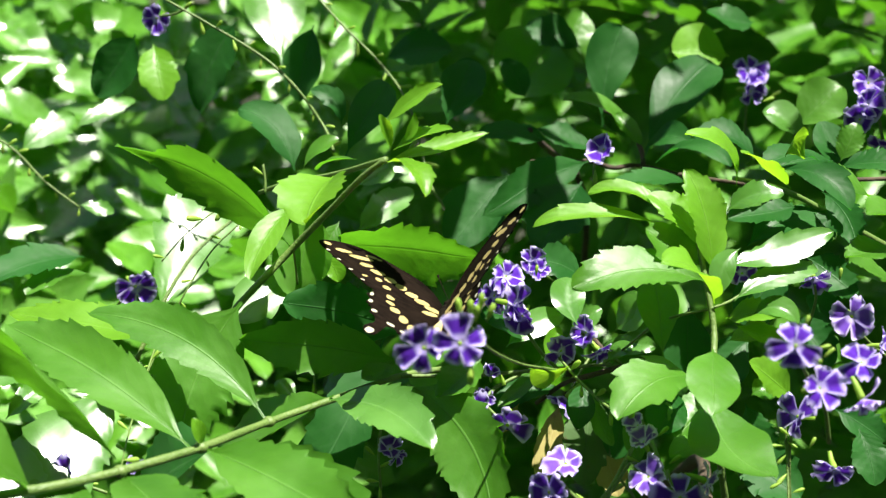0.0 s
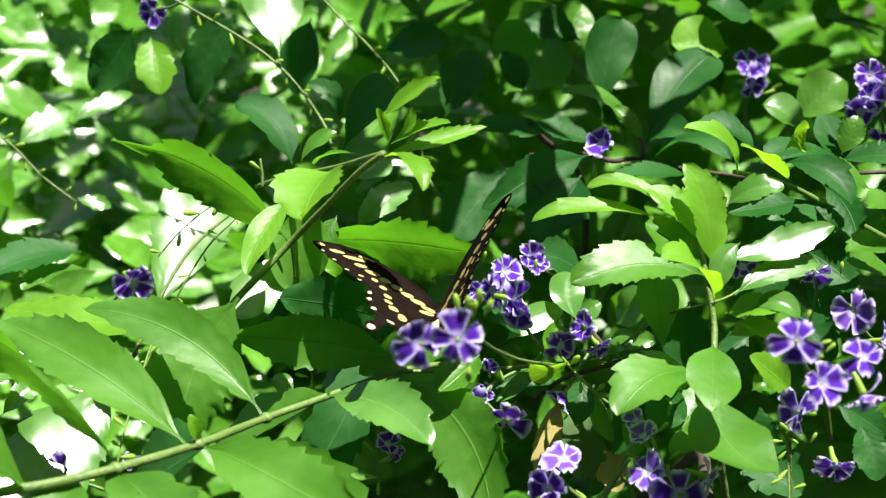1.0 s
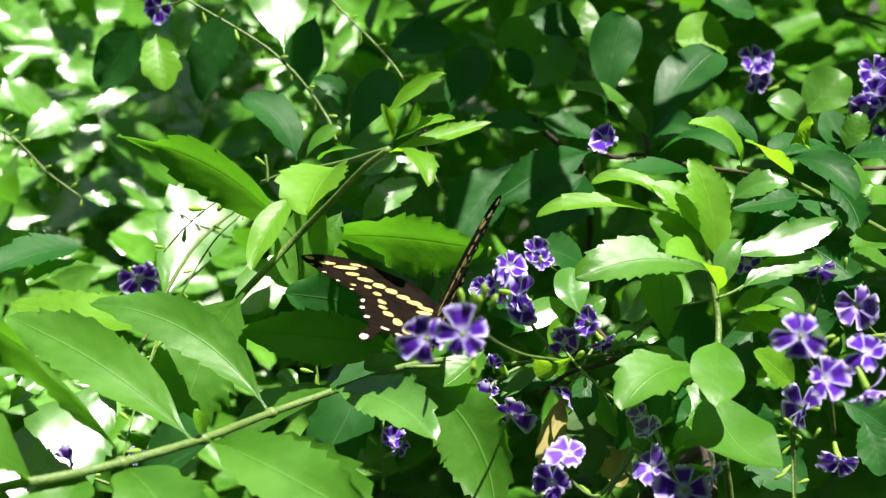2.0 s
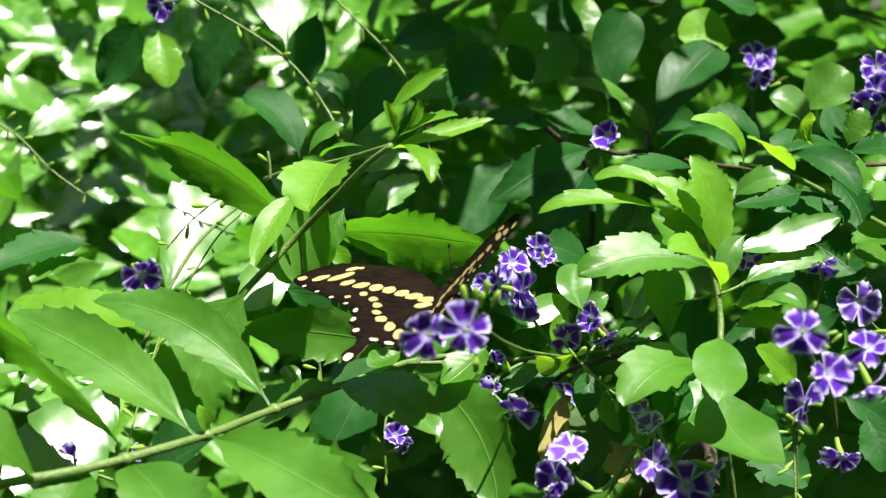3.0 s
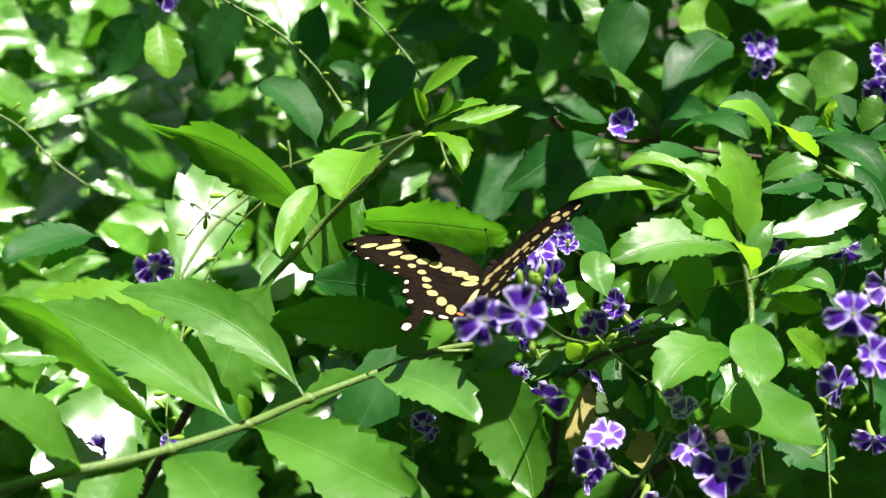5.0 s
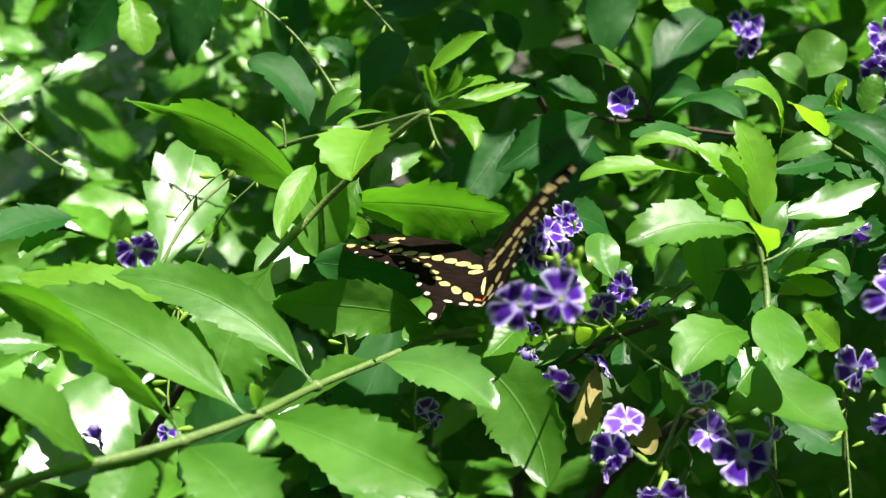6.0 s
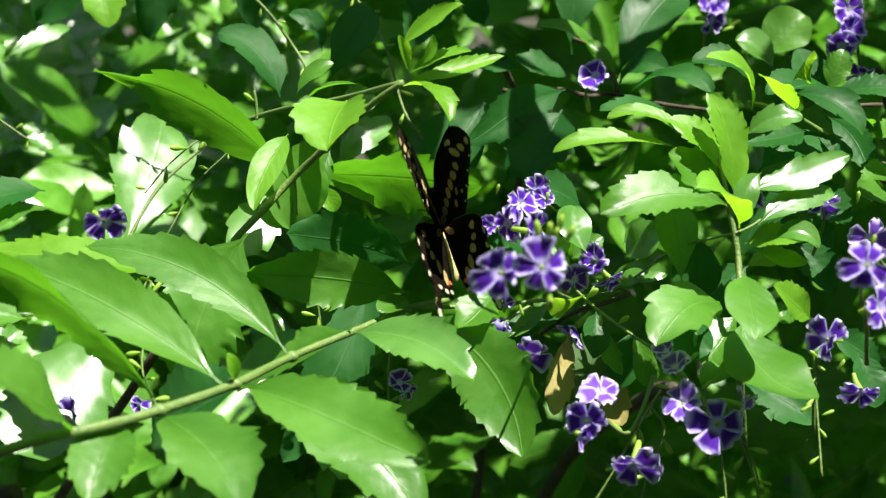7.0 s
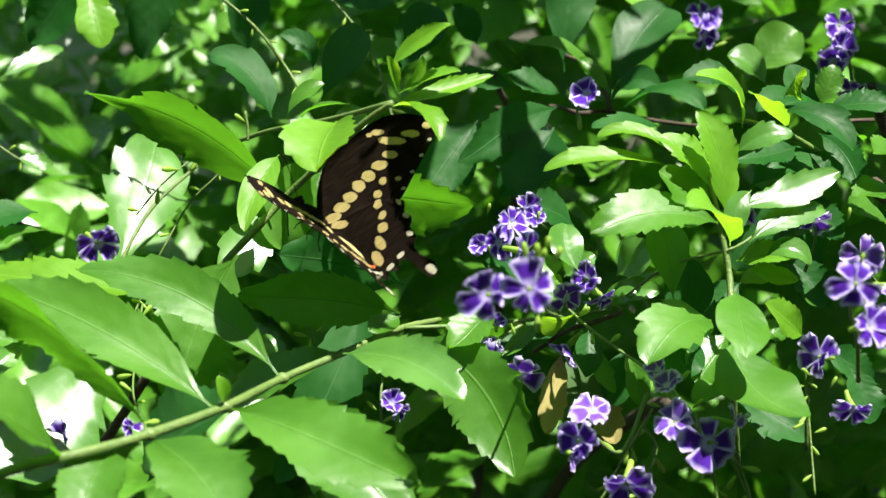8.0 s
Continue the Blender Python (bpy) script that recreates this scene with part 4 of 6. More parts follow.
leaf(inner_twig, (0.0436, 0.5455, 1.0895), (0.0452, 0.5492, 1.0962), (0.0481, 0.5534, 1.1032), (0.19, -0.88, 0.44), 0.0079, LEAF_YOUNG, teeth=0)
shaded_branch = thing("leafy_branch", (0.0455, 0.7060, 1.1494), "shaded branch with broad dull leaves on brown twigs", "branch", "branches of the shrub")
stem(shaded_branch, [(0.0455, 0.7060, 1.1494), (0.0589, 0.6950, 1.1492), (0.0736, 0.7009, 1.1506), (0.0851, 0.6895, 1.1488), (0.0985, 0.6951, 1.1491), (0.1220, 0.6833, 1.1455), (0.1462, 0.6666, 1.1444)], 0.0013, 0.0010, TWIG)
stem(shaded_branch, [(0.1013, 0.6953, 1.1500), (0.1006, 0.7081, 1.1582), (0.0928, 0.7216, 1.1697), (0.0847, 0.7279, 1.1734)], 0.0014, 0.0010, TWIG)
leaf(shaded_branch, (0.0840, 0.7262, 1.1651), (0.0876, 0.7339, 1.1922), (0.0951, 0.7429, 1.2167), (-0.02, -0.95, 0.31), 0.0261, LEAF_DARK, fold=0.12, teeth=0, full=0.68)
leaf(shaded_branch, (0.1048, 0.7128, 1.1542), (0.1203, 0.7281, 1.1786), (0.1436, 0.7447, 1.1990), (-0.14, -0.74, 0.65), 0.0307, LEAF_DARK, fold=0.12, teeth=0, full=0.68)
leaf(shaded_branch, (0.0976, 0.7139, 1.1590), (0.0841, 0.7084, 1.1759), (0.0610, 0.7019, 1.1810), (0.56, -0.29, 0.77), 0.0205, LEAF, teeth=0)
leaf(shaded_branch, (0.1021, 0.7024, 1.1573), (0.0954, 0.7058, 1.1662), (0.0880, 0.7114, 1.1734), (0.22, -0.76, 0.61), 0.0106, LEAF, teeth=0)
leaf(shaded_branch, (0.0548, 0.7083, 1.1597), (0.0370, 0.7085, 1.1637), (0.0183, 0.7090, 1.1636), (0.08, -0.58, 0.81), 0.0187, LEAF_DARK, teeth=2)
leaf(shaded_branch, (0.0775, 0.6968, 1.1572), (0.0617, 0.6946, 1.1626), (0.0476, 0.6933, 1.1673), (0.32, -0.56, 0.76), 0.0187, LEAF_DARK, teeth=3)
leaf(shaded_branch, (0.0727, 0.6847, 1.1526), (0.0459, 0.6656, 1.1466), (0.0222, 0.6466, 1.1315), (0.41, -0.79, 0.46), 0.0236, LEAF_DARK)
leaf(shaded_branch, (0.0677, 0.6665, 1.1453), (0.0547, 0.6543, 1.1301), (0.0461, 0.6437, 1.1167), (-0.26, -0.65, 0.71), 0.0365, LEAF_DARK, full=0.5, teeth=3)
leaf(shaded_branch, (0.0330, 0.6832, 1.1466), (0.0189, 0.6711, 1.1326), (0.0045, 0.6596, 1.1139), (0.06, -0.83, 0.55), 0.0335, LEAF_DARK, teeth=2)
leaf(shaded_branch, (0.1195, 0.6668, 1.1453), (0.0997, 0.6529, 1.1491), (0.0801, 0.6396, 1.1485), (0.23, -0.22, 0.95), 0.0174, LEAF_DARK, teeth=4)
leaf(shaded_branch, (0.1010, 0.6956, 1.1514), (0.1116, 0.6898, 1.1650), (0.1220, 0.6815, 1.1626), (-0.58, -0.25, 0.77), 0.0163, LEAF_DARK, teeth=0)
leaf(shaded_branch, (0.1056, 0.6847, 1.1521), (0.1222, 0.6697, 1.1625), (0.1366, 0.6524, 1.1557), (-0.31, -0.20, 0.93), 0.0175, LEAF_DARK, teeth=2)
leaf(shaded_branch, (0.0027, 0.7531, 1.1633), (0.0105, 0.7601, 1.1812), (0.0182, 0.7715, 1.1967), (0.03, -0.88, 0.47), 0.0262, LEAF_DARK, teeth=3)
leaf(shaded_branch, (-0.0318, 0.7877, 1.1956), (-0.0131, 0.7867, 1.2002), (0.0060, 0.7891, 1.2017), (-0.08, -0.73, 0.67), 0.0276, LEAF_DARK)
leaf(shaded_branch, (0.0812, 0.8165, 1.1999), (0.0653, 0.8162, 1.2076), (0.0486, 0.8192, 1.2127), (0.18, -0.77, 0.61), 0.0253, LEAF_DARK)
leaf(shaded_branch, (0.0469, 0.7832, 1.1739), (0.0408, 0.7840, 1.1851), (0.0344, 0.7878, 1.1955), (0.12, -0.95, 0.28), 0.0183, LEAF_DARK)
leaf(shaded_branch, (0.0448, 0.6859, 1.1073), (0.0529, 0.6866, 1.1176), (0.0617, 0.6901, 1.1266), (-0.22, -0.90, 0.39), 0.0187, LEAF_DARK)
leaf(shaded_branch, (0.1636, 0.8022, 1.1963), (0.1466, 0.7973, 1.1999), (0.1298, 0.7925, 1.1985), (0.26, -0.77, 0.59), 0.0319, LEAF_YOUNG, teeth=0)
leaf(shaded_branch, (0.1781, 0.8060, 1.2152), (0.1642, 0.8009, 1.2171), (0.1489, 0.7971, 1.2213), (0.33, -0.60, 0.73), 0.0218, LEAF_DARK, teeth=2)
leaf(shaded_branch, (0.0025, 0.7160, 1.1732), (0.0098, 0.7229, 1.1842), (0.0157, 0.7316, 1.1995), (0.01, -0.86, 0.51), 0.0234, LEAF_DARK, teeth=0, full=0.55)
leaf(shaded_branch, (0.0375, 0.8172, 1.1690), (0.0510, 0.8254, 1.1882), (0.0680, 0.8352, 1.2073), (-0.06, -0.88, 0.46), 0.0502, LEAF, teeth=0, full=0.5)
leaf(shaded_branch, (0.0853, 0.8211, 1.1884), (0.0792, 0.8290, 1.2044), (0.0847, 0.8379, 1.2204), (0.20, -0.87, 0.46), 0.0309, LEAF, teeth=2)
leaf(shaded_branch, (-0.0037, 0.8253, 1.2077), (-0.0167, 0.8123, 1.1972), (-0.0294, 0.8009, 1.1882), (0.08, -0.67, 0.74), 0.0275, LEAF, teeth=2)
right_hedge_branch = thing("leafy_branch", (0.1931, 0.5805, 1.1290), "side branch with overlapping blue-green leaves", "branch", "branches of the shrub")
stem(right_hedge_branch, [(0.1931, 0.5805, 1.1290), (0.1631, 0.5619, 1.1458), (0.1442, 0.5532, 1.1566), (0.1304, 0.5434, 1.1628), (0.1126, 0.5334, 1.1677)], 0.0014, 0.0009, STEM)
stem(right_hedge_branch, [(0.2020, 0.6138, 1.1552), (0.1739, 0.6031, 1.1569), (0.1502, 0.5884, 1.1659)], 0.0010, 0.0008, TWIG)
leaf(right_hedge_branch, (0.1138, 0.5327, 1.1646), (0.1074, 0.5274, 1.1811), (0.0914, 0.5208, 1.1862), (0.74, -0.35, 0.58), 0.0140, LEAF_YOUNG, fold=0.25, teeth=2)
leaf(right_hedge_branch, (0.1389, 0.5486, 1.1609), (0.1256, 0.5366, 1.1725), (0.1141, 0.5248, 1.1793), (0.40, 0.26, 0.88), 0.0129, LEAF_YOUNG, fold=0.25, teeth=2)
leaf(right_hedge_branch, (0.1366, 0.5513, 1.1735), (0.1398, 0.5523, 1.1788), (0.1457, 0.5532, 1.1818), (0.60, -0.62, -0.51), 0.0205, LEAF_YOUNG, teeth=0, full=0.55)
leaf(right_hedge_branch, (0.1334, 0.5886, 1.1673), (0.1219, 0.5903, 1.1773), (0.1063, 0.5906, 1.1767), (0.24, -0.55, 0.80), 0.0173, LEAF_DARK)
leaf(right_hedge_branch, (0.1355, 0.5502, 1.1686), (0.1479, 0.5413, 1.1682), (0.1584, 0.5310, 1.1556), (-0.05, -0.60, 0.80), 0.0163, LEAF_DARK, teeth=2)
leaf(right_hedge_branch, (0.1574, 0.5777, 1.1682), (0.1436, 0.5698, 1.1723), (0.1289, 0.5609, 1.1671), (0.16, -0.33, 0.93), 0.0149, LEAF_DARK)
leaf(right_hedge_branch, (0.1397, 0.5419, 1.1553), (0.1251, 0.5356, 1.1541), (0.1108, 0.5303, 1.1529), (0.13, -0.51, 0.85), 0.0187, LEAF_DARK)
leaf(right_hedge_branch, (0.1663, 0.5885, 1.1666), (0.1529, 0.5829, 1.1682), (0.1390, 0.5773, 1.1656), (0.12, -0.37, 0.92), 0.0173, LEAF_DARK)
leaf(right_hedge_branch, (0.1527, 0.5536, 1.1590), (0.1586, 0.5407, 1.1521), (0.1599, 0.5279, 1.1411), (-0.37, -0.60, 0.71), 0.0143, LEAF_DARK)
leaf(right_hedge_branch, (0.1616, 0.5578, 1.1523), (0.1537, 0.5521, 1.1448), (0.1464, 0.5487, 1.1356), (-0.19, -0.78, 0.60), 0.0140, LEAF_DARK)
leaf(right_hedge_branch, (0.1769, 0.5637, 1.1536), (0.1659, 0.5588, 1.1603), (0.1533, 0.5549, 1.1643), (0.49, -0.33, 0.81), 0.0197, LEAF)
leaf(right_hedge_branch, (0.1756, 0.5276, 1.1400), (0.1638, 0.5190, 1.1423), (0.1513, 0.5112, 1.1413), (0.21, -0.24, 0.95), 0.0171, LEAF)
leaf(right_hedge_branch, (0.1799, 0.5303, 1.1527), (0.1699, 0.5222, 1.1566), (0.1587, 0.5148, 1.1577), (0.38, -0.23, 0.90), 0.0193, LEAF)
leaf(right_hedge_branch, (0.1693, 0.5880, 1.1640), (0.1814, 0.5822, 1.1671), (0.1944, 0.5778, 1.1674), (-0.28, -0.41, 0.87), 0.0196, LEAF_DARK)
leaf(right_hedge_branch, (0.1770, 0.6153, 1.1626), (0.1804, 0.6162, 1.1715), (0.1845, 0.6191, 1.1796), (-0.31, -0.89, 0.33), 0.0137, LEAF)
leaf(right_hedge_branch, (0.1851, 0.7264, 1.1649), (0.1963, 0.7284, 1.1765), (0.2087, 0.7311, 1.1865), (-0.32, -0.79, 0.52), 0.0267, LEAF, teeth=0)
leaf(right_hedge_branch, (0.1668, 0.5663, 1.0636), (0.1778, 0.5635, 1.0574), (0.1882, 0.5633, 1.0496), (0.22, -0.83, 0.52), 0.0186, LEAF_DARK)
leaf(right_hedge_branch, (0.1577, 0.5905, 1.1245), (0.1668, 0.5821, 1.1183), (0.1764, 0.5764, 1.1103), (-0.18, -0.81, 0.56), 0.0197, LEAF_DARK)
leaf(right_hedge_branch, (0.1723, 0.5838, 1.0935), (0.1644, 0.5788, 1.1022), (0.1549, 0.5764, 1.1104), (0.50, -0.85, 0.14), 0.0182, LEAF_DARK)
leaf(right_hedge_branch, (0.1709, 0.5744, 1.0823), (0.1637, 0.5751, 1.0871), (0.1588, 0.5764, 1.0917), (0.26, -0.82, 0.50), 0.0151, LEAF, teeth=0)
leaf(right_hedge_branch, (0.1722, 0.5495, 1.0605), (0.1742, 0.5425, 1.0531), (0.1761, 0.5353, 1.0413), (-0.00, -0.80, 0.59), 0.0185, LEAF_DARK, teeth=4)
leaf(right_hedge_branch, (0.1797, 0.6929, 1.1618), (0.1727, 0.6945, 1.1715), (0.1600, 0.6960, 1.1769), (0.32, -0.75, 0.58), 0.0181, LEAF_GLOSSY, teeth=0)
leaf(right_hedge_branch, (0.1907, 0.6488, 1.1461), (0.1854, 0.6565, 1.1611), (0.1801, 0.6649, 1.1748), (0.21, -0.82, 0.54), 0.0192, LEAF_DARK, teeth=0)
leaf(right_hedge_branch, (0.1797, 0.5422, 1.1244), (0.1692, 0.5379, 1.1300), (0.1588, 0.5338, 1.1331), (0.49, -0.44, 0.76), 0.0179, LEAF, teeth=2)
leaf(right_hedge_branch, (0.1442, 0.5589, 1.1061), (0.1522, 0.5518, 1.0984), (0.1577, 0.5450, 1.0884), (0.03, -0.78, 0.63), 0.0191, LEAF_DARK, teeth=3)
leaf(right_hedge_branch, (0.1492, 0.5827, 1.1224), (0.1371, 0.5798, 1.1107), (0.1299, 0.5774, 1.0964), (-0.15, -0.94, 0.30), 0.0224, LEAF_DARK, teeth=0)
leaf(right_hedge_branch, (0.1323, 0.5764, 1.0917), (0.1216, 0.5692, 1.0837), (0.1182, 0.5620, 1.0711), (0.04, -0.83, 0.55), 0.0193, LEAF_DARK, teeth=0)

spray = thing("flower_raceme", (0.0465, 0.5331, 1.0906), "violet flower pair with light green buds at the branch end", "flowers", "racemes of the shrub")
stem(spray, [(0.0465, 0.5331, 1.0906), (0.0286, 0.4764, 1.1096), (0.0165, 0.4252, 1.1287), (0.0097, 0.4003, 1.1411), (0.0075, 0.3935, 1.1480)], 0.0006, 0.0004, STEM, 0.1, "stalk")
flower(spray, (0.0050, 0.3850, 1.1427), (0.08, -1, 0.08), 0.0166, 1.70, "violet", 0.05, 1)
flower(spray, (-0.0054, 0.3915, 1.1396), (-0.12, -1, 0.12), 0.0156, 3.40, "violet", 0.1, 2)
bud(spray, (0.0049, 0.3915, 1.1515), (-0.2, 0, 1), 0.0065)
bud(spray, (0.0081, 0.3914, 1.1512), (0, -0.2, 1), 0.0065)
bud(spray, (0.0111, 0.3918, 1.1531), (0.12, -0.2, 1), 0.0065)
bud(spray, (0.0138, 0.3912, 1.1502), (0.4, -0.2, 1), 0.0065)
bud(spray, (0.0098, 0.3911, 1.1499), (0.1, -0.4, 1), 0.0065)
bud(spray, (0.0081, 0.3874, 1.1327), (0, -0.3, -1), 0.0065)
spray = thing("flower_raceme", (0.0465, 0.5331, 1.0906), "drooping violet flowers behind the front pair", "flowers", "racemes of the shrub")
stem(spray, [(0.0465, 0.5331, 1.0906), (0.0376, 0.5351, 1.0998), (0.0295, 0.5326, 1.1143), (0.0251, 0.5354, 1.1273)], 0.0008, 0.0006, STEM, 0.1, "stalk")
flower(spray, (0.0251, 0.5357, 1.1283), (0.2, -1, 0.5), 0.0157, 5.10, "violet", 0.5, 3)
flower(spray, (0.0207, 0.5340, 1.1208), (-0.6, -1, 0.2), 0.0147, 0.52, "violet", 0.4, 4)
flower(spray, (0.0278, 0.5229, 1.1201), (0.2, -1, -0.1), 0.0168, 2.22, "violet", 0.3, 5)
flower(spray, (0.0311, 0.5219, 1.1159), (0.5, -1, -0.5), 0.0149, 3.92, "violet", 0.5, 6)
flower(spray, (0.0153, 0.5392, 1.1191), (-0.8, -0.6, 0), 0.0118, 5.62, "violet", 0.6, 7)
bud(spray, (0.0175, 0.5421, 1.1326), (0.2, -0.2, 1), 0.0049)
bud(spray, (0.0380, 0.5467, 1.1281), (0.1, 0, 1), 0.0050)
spray = thing("flower_raceme", (0.0604, 0.5866, 1.1080), "small violet flowers half hidden by leaves", "flowers", "racemes of the shrub")
stem(spray, [(0.0604, 0.5866, 1.1080), (0.0462, 0.5776, 1.1176), (0.0387, 0.5736, 1.1246)], 0.0007, 0.0005, STEM, 0.1, "stalk")
flower(spray, (0.0372, 0.5685, 1.1269), (-0.3, -1, 0.2), 0.0128, 1.04, "violet", 0.5, 8)
flower(spray, (0.0414, 0.5678, 1.1234), (0.4, -1, -0.4), 0.0110, 2.74, "violet", 0.6, 9)
spray = thing("flower_raceme", (0.0689, 0.6183, 1.1522), "single violet flower above a brown twig", "flowers", "racemes of the shrub")
stem(spray, [(0.0689, 0.6183, 1.1522), (0.0682, 0.6199, 1.1596), (0.0704, 0.6186, 1.1661)], 0.0008, 0.0006, STEM, 0.1, "stalk")
flower(spray, (0.0721, 0.6161, 1.1677), (0.2, -0.8, 0.6), 0.0176, 4.44, "violet", 0.5, 10)
bud(spray, (0.0681, 0.6135, 1.1555), (0, -0.3, -1), 0.0075)
spray = thing("flower_raceme", (0.1697, 0.7788, 1.1521), "upright violet flower spike in the shade", "flowers", "racemes of the shrub")
stem(spray, [(0.1697, 0.7788, 1.1521), (0.1692, 0.7767, 1.1681), (0.1699, 0.7753, 1.1869)], 0.0009, 0.0006, STEM, 0.1, "stalk")
flower(spray, (0.1678, 0.7705, 1.1903), (-0.1, -1, 0.3), 0.0208, 6.14, "violet", 0.35, 11)
flower(spray, (0.1693, 0.7682, 1.1798), (0.1, -1, -0.1), 0.0201, 1.56, "violet", 0.35, 12)
flower(spray, (0.1752, 0.7750, 1.1853), (0.6, -0.8, 0.1), 0.0170, 3.26, "violet", 0.5, 13)
bud(spray, (0.1832, 0.7679, 1.1782), (0.8, 0, 0.4), 0.0074)
bud(spray, (0.1792, 0.7673, 1.1752), (0.6, 0, 0.2), 0.0074)
spray = thing("flower_raceme", (0.2090, 0.6535, 1.1598), "violet flowers beside pale sunlit leaves", "flowers", "racemes of the shrub")
stem(spray, [(0.2090, 0.6535, 1.1598), (0.2052, 0.6509, 1.1734), (0.2004, 0.6494, 1.1918)], 0.0009, 0.0006, STEM, 0.1, "stalk")
flower(spray, (0.1978, 0.6499, 1.1944), (-0.2, -1, 0.3), 0.0176, 4.96, "violet", 0.35, 14)
flower(spray, (0.1956, 0.6423, 1.1847), (-0.3, -1, -0.2), 0.0186, 0.38, "violet", 0.35, 15)
flower(spray, (0.1922, 0.6409, 1.1784), (-0.5, -1, -0.3), 0.0169, 2.08, "violet", 0.35, 16)
flower(spray, (0.2043, 0.6436, 1.1651), (0, -1, 0), 0.0144, 3.78, "violet", 0.4, 17)
spray = thing("flower_raceme", (-0.1700, 0.6666, 1.0719), "single violet flower before a sunlit leaf", "flowers", "racemes of the shrub")
stem(spray, [(-0.1700, 0.6666, 1.0719), (-0.1565, 0.6532, 1.0867), (-0.1460, 0.6445, 1.0971)], 0.0007, 0.0005, STEM, 0.1, "stalk")
flower(spray, (-0.1440, 0.6395, 1.0999), (0, -1, 0.1), 0.0207, 5.48, "violet", 0.25, 18)
bud(spray, (-0.1488, 0.6386, 1.0958), (-0.7, 0, -0.2), 0.0058)
spray = thing("flower_raceme", (0.0732, 0.5493, 1.0886), "violet flowers on a stalk among dim leaves", "flowers", "racemes of the shrub")
stem(spray, [(0.0732, 0.5493, 1.0886), (0.0623, 0.5455, 1.0968), (0.0566, 0.5467, 1.1024)], 0.0008, 0.0006, STEM, 0.1, "stalk")
flower(spray, (0.0584, 0.5467, 1.1024), (0.2, -1, 0.4), 0.0151, 0.90, "violet", 0.5, 19)
flower(spray, (0.0472, 0.5348, 1.0982), (-0.2, -1, -0.1), 0.0148, 2.60, "violet", 0.5, 20)
flower(spray, (0.0628, 0.5401, 1.0972), (0.6, -1, 0), 0.0133, 4.30, "violet", 0.6, 21)
spray = thing("flower_raceme", (0.0309, 0.5327, 1.0889), "hanging violet flowers under the branch", "flowers", "racemes of the shrub")
stem(spray, [(0.0309, 0.5327, 1.0889), (0.0206, 0.5263, 1.0851), (0.0171, 0.5200, 1.0813), (0.0213, 0.5136, 1.0777)], 0.0008, 0.0006, STEM, 0.1, "stalk")
flower(spray, (0.0253, 0.5131, 1.0748), (0.0, -1, -0.45), 0.0190, 6.00, "violet", 0.2, 22)
flower(spray, (0.0149, 0.5192, 1.0781), (-0.5, -1, 0.1), 0.0140, 1.42, "violet", 0.5, 23)
flower(spray, (0.0195, 0.5275, 1.0905), (0, -0.6, 0.8), 0.0094, 3.12, "violet", 0.8, 24)
flower(spray, (0.0168, 0.5256, 1.0818), (-0.2, -0.6, 0.6), 0.0107, 4.82, "violet", 0.7, 25)
bud(spray, (0.0235, 0.5166, 1.0915), (0.3, 0, -1), 0.0052)
spray = thing("flower_raceme", (0.0629, 0.5607, 1.0902), "narrow violet flower seen from its side", "flowers", "racemes of the shrub")
stem(spray, [(0.0629, 0.5607, 1.0902), (0.0565, 0.5535, 1.0826), (0.0525, 0.5471, 1.0785)], 0.0007, 0.0005, STEM, 0.1, "stalk")
flower(spray, (0.0504, 0.5412, 1.0768), (-1, -0.4, -0.2), 0.0165, 0.24, "violet", 0.7, 26)
spray = thing("flower_raceme", (0.0719, 0.5010, 1.0696), "pale violet flowers at the foot of the shrub", "flowers", "racemes of the shrub")
stem(spray, [(0.0719, 0.5010, 1.0696), (0.0597, 0.4770, 1.0610), (0.0515, 0.4660, 1.0611), (0.0410, 0.4625, 1.0709)], 0.0009, 0.0006, STEM, 0.1, "stalk")
flower(spray, (0.0376, 0.4617, 1.0673), (-0.5, -0.8, 0.3), 0.0160, 1.94, "violet", 0.3, 27)
flower(spray, (0.0436, 0.4664, 1.0761), (0.7, -0.5, 0.6), 0.0150, 3.64, "lilac", 0.5, 28)
flower(spray, (0.0351, 0.4608, 1.0632), (-0.6, -1, -0.2), 0.0131, 5.34, "lilac", 0.4, 29)
flower(spray, (0.0548, 0.4611, 1.0515), (0.1, -1, -0.2), 0.0199, 0.76, "violet", 0.35, 30)
bud(spray, (0.0495, 0.4664, 1.0631), (0.6, 0, -0.6), 0.0060)
bud(spray, (0.0645, 0.4825, 1.0610), (0.5, 0, 0.4), 0.0062)
bud(spray, (0.0571, 0.4706, 1.0571), (-0.2, 0, -1), 0.0061)
spray = thing("flower_raceme", (0.0734, 0.5149, 1.0829), "large lilac flowers on a hanging stalk", "flowers", "racemes of the shrub")
stem(spray, [(0.0734, 0.5149, 1.0829), (0.0769, 0.4861, 1.0771), (0.0795, 0.4681, 1.0708), (0.0835, 0.4620, 1.0680)], 0.0009, 0.0006, STEM, 0.1, "stalk")
flower(spray, (0.0733, 0.4680, 1.0706), (-0.9, -0.6, 0.2), 0.0165, 2.46, "lilac", 0.45, 31)
flower(spray, (0.0831, 0.4588, 1.0661), (0, -1, -0.1), 0.0196, 4.16, "violet", 0.2, 32)
flower(spray, (0.0927, 0.4627, 1.0712), (0.8, -0.5, 0.3), 0.0160, 5.86, "lilac", 0.4, 33)
flower(spray, (0.0723, 0.4758, 1.0808), (-0.2, -0.5, 0.8), 0.0123, 1.28, "lilac", 0.6, 34)
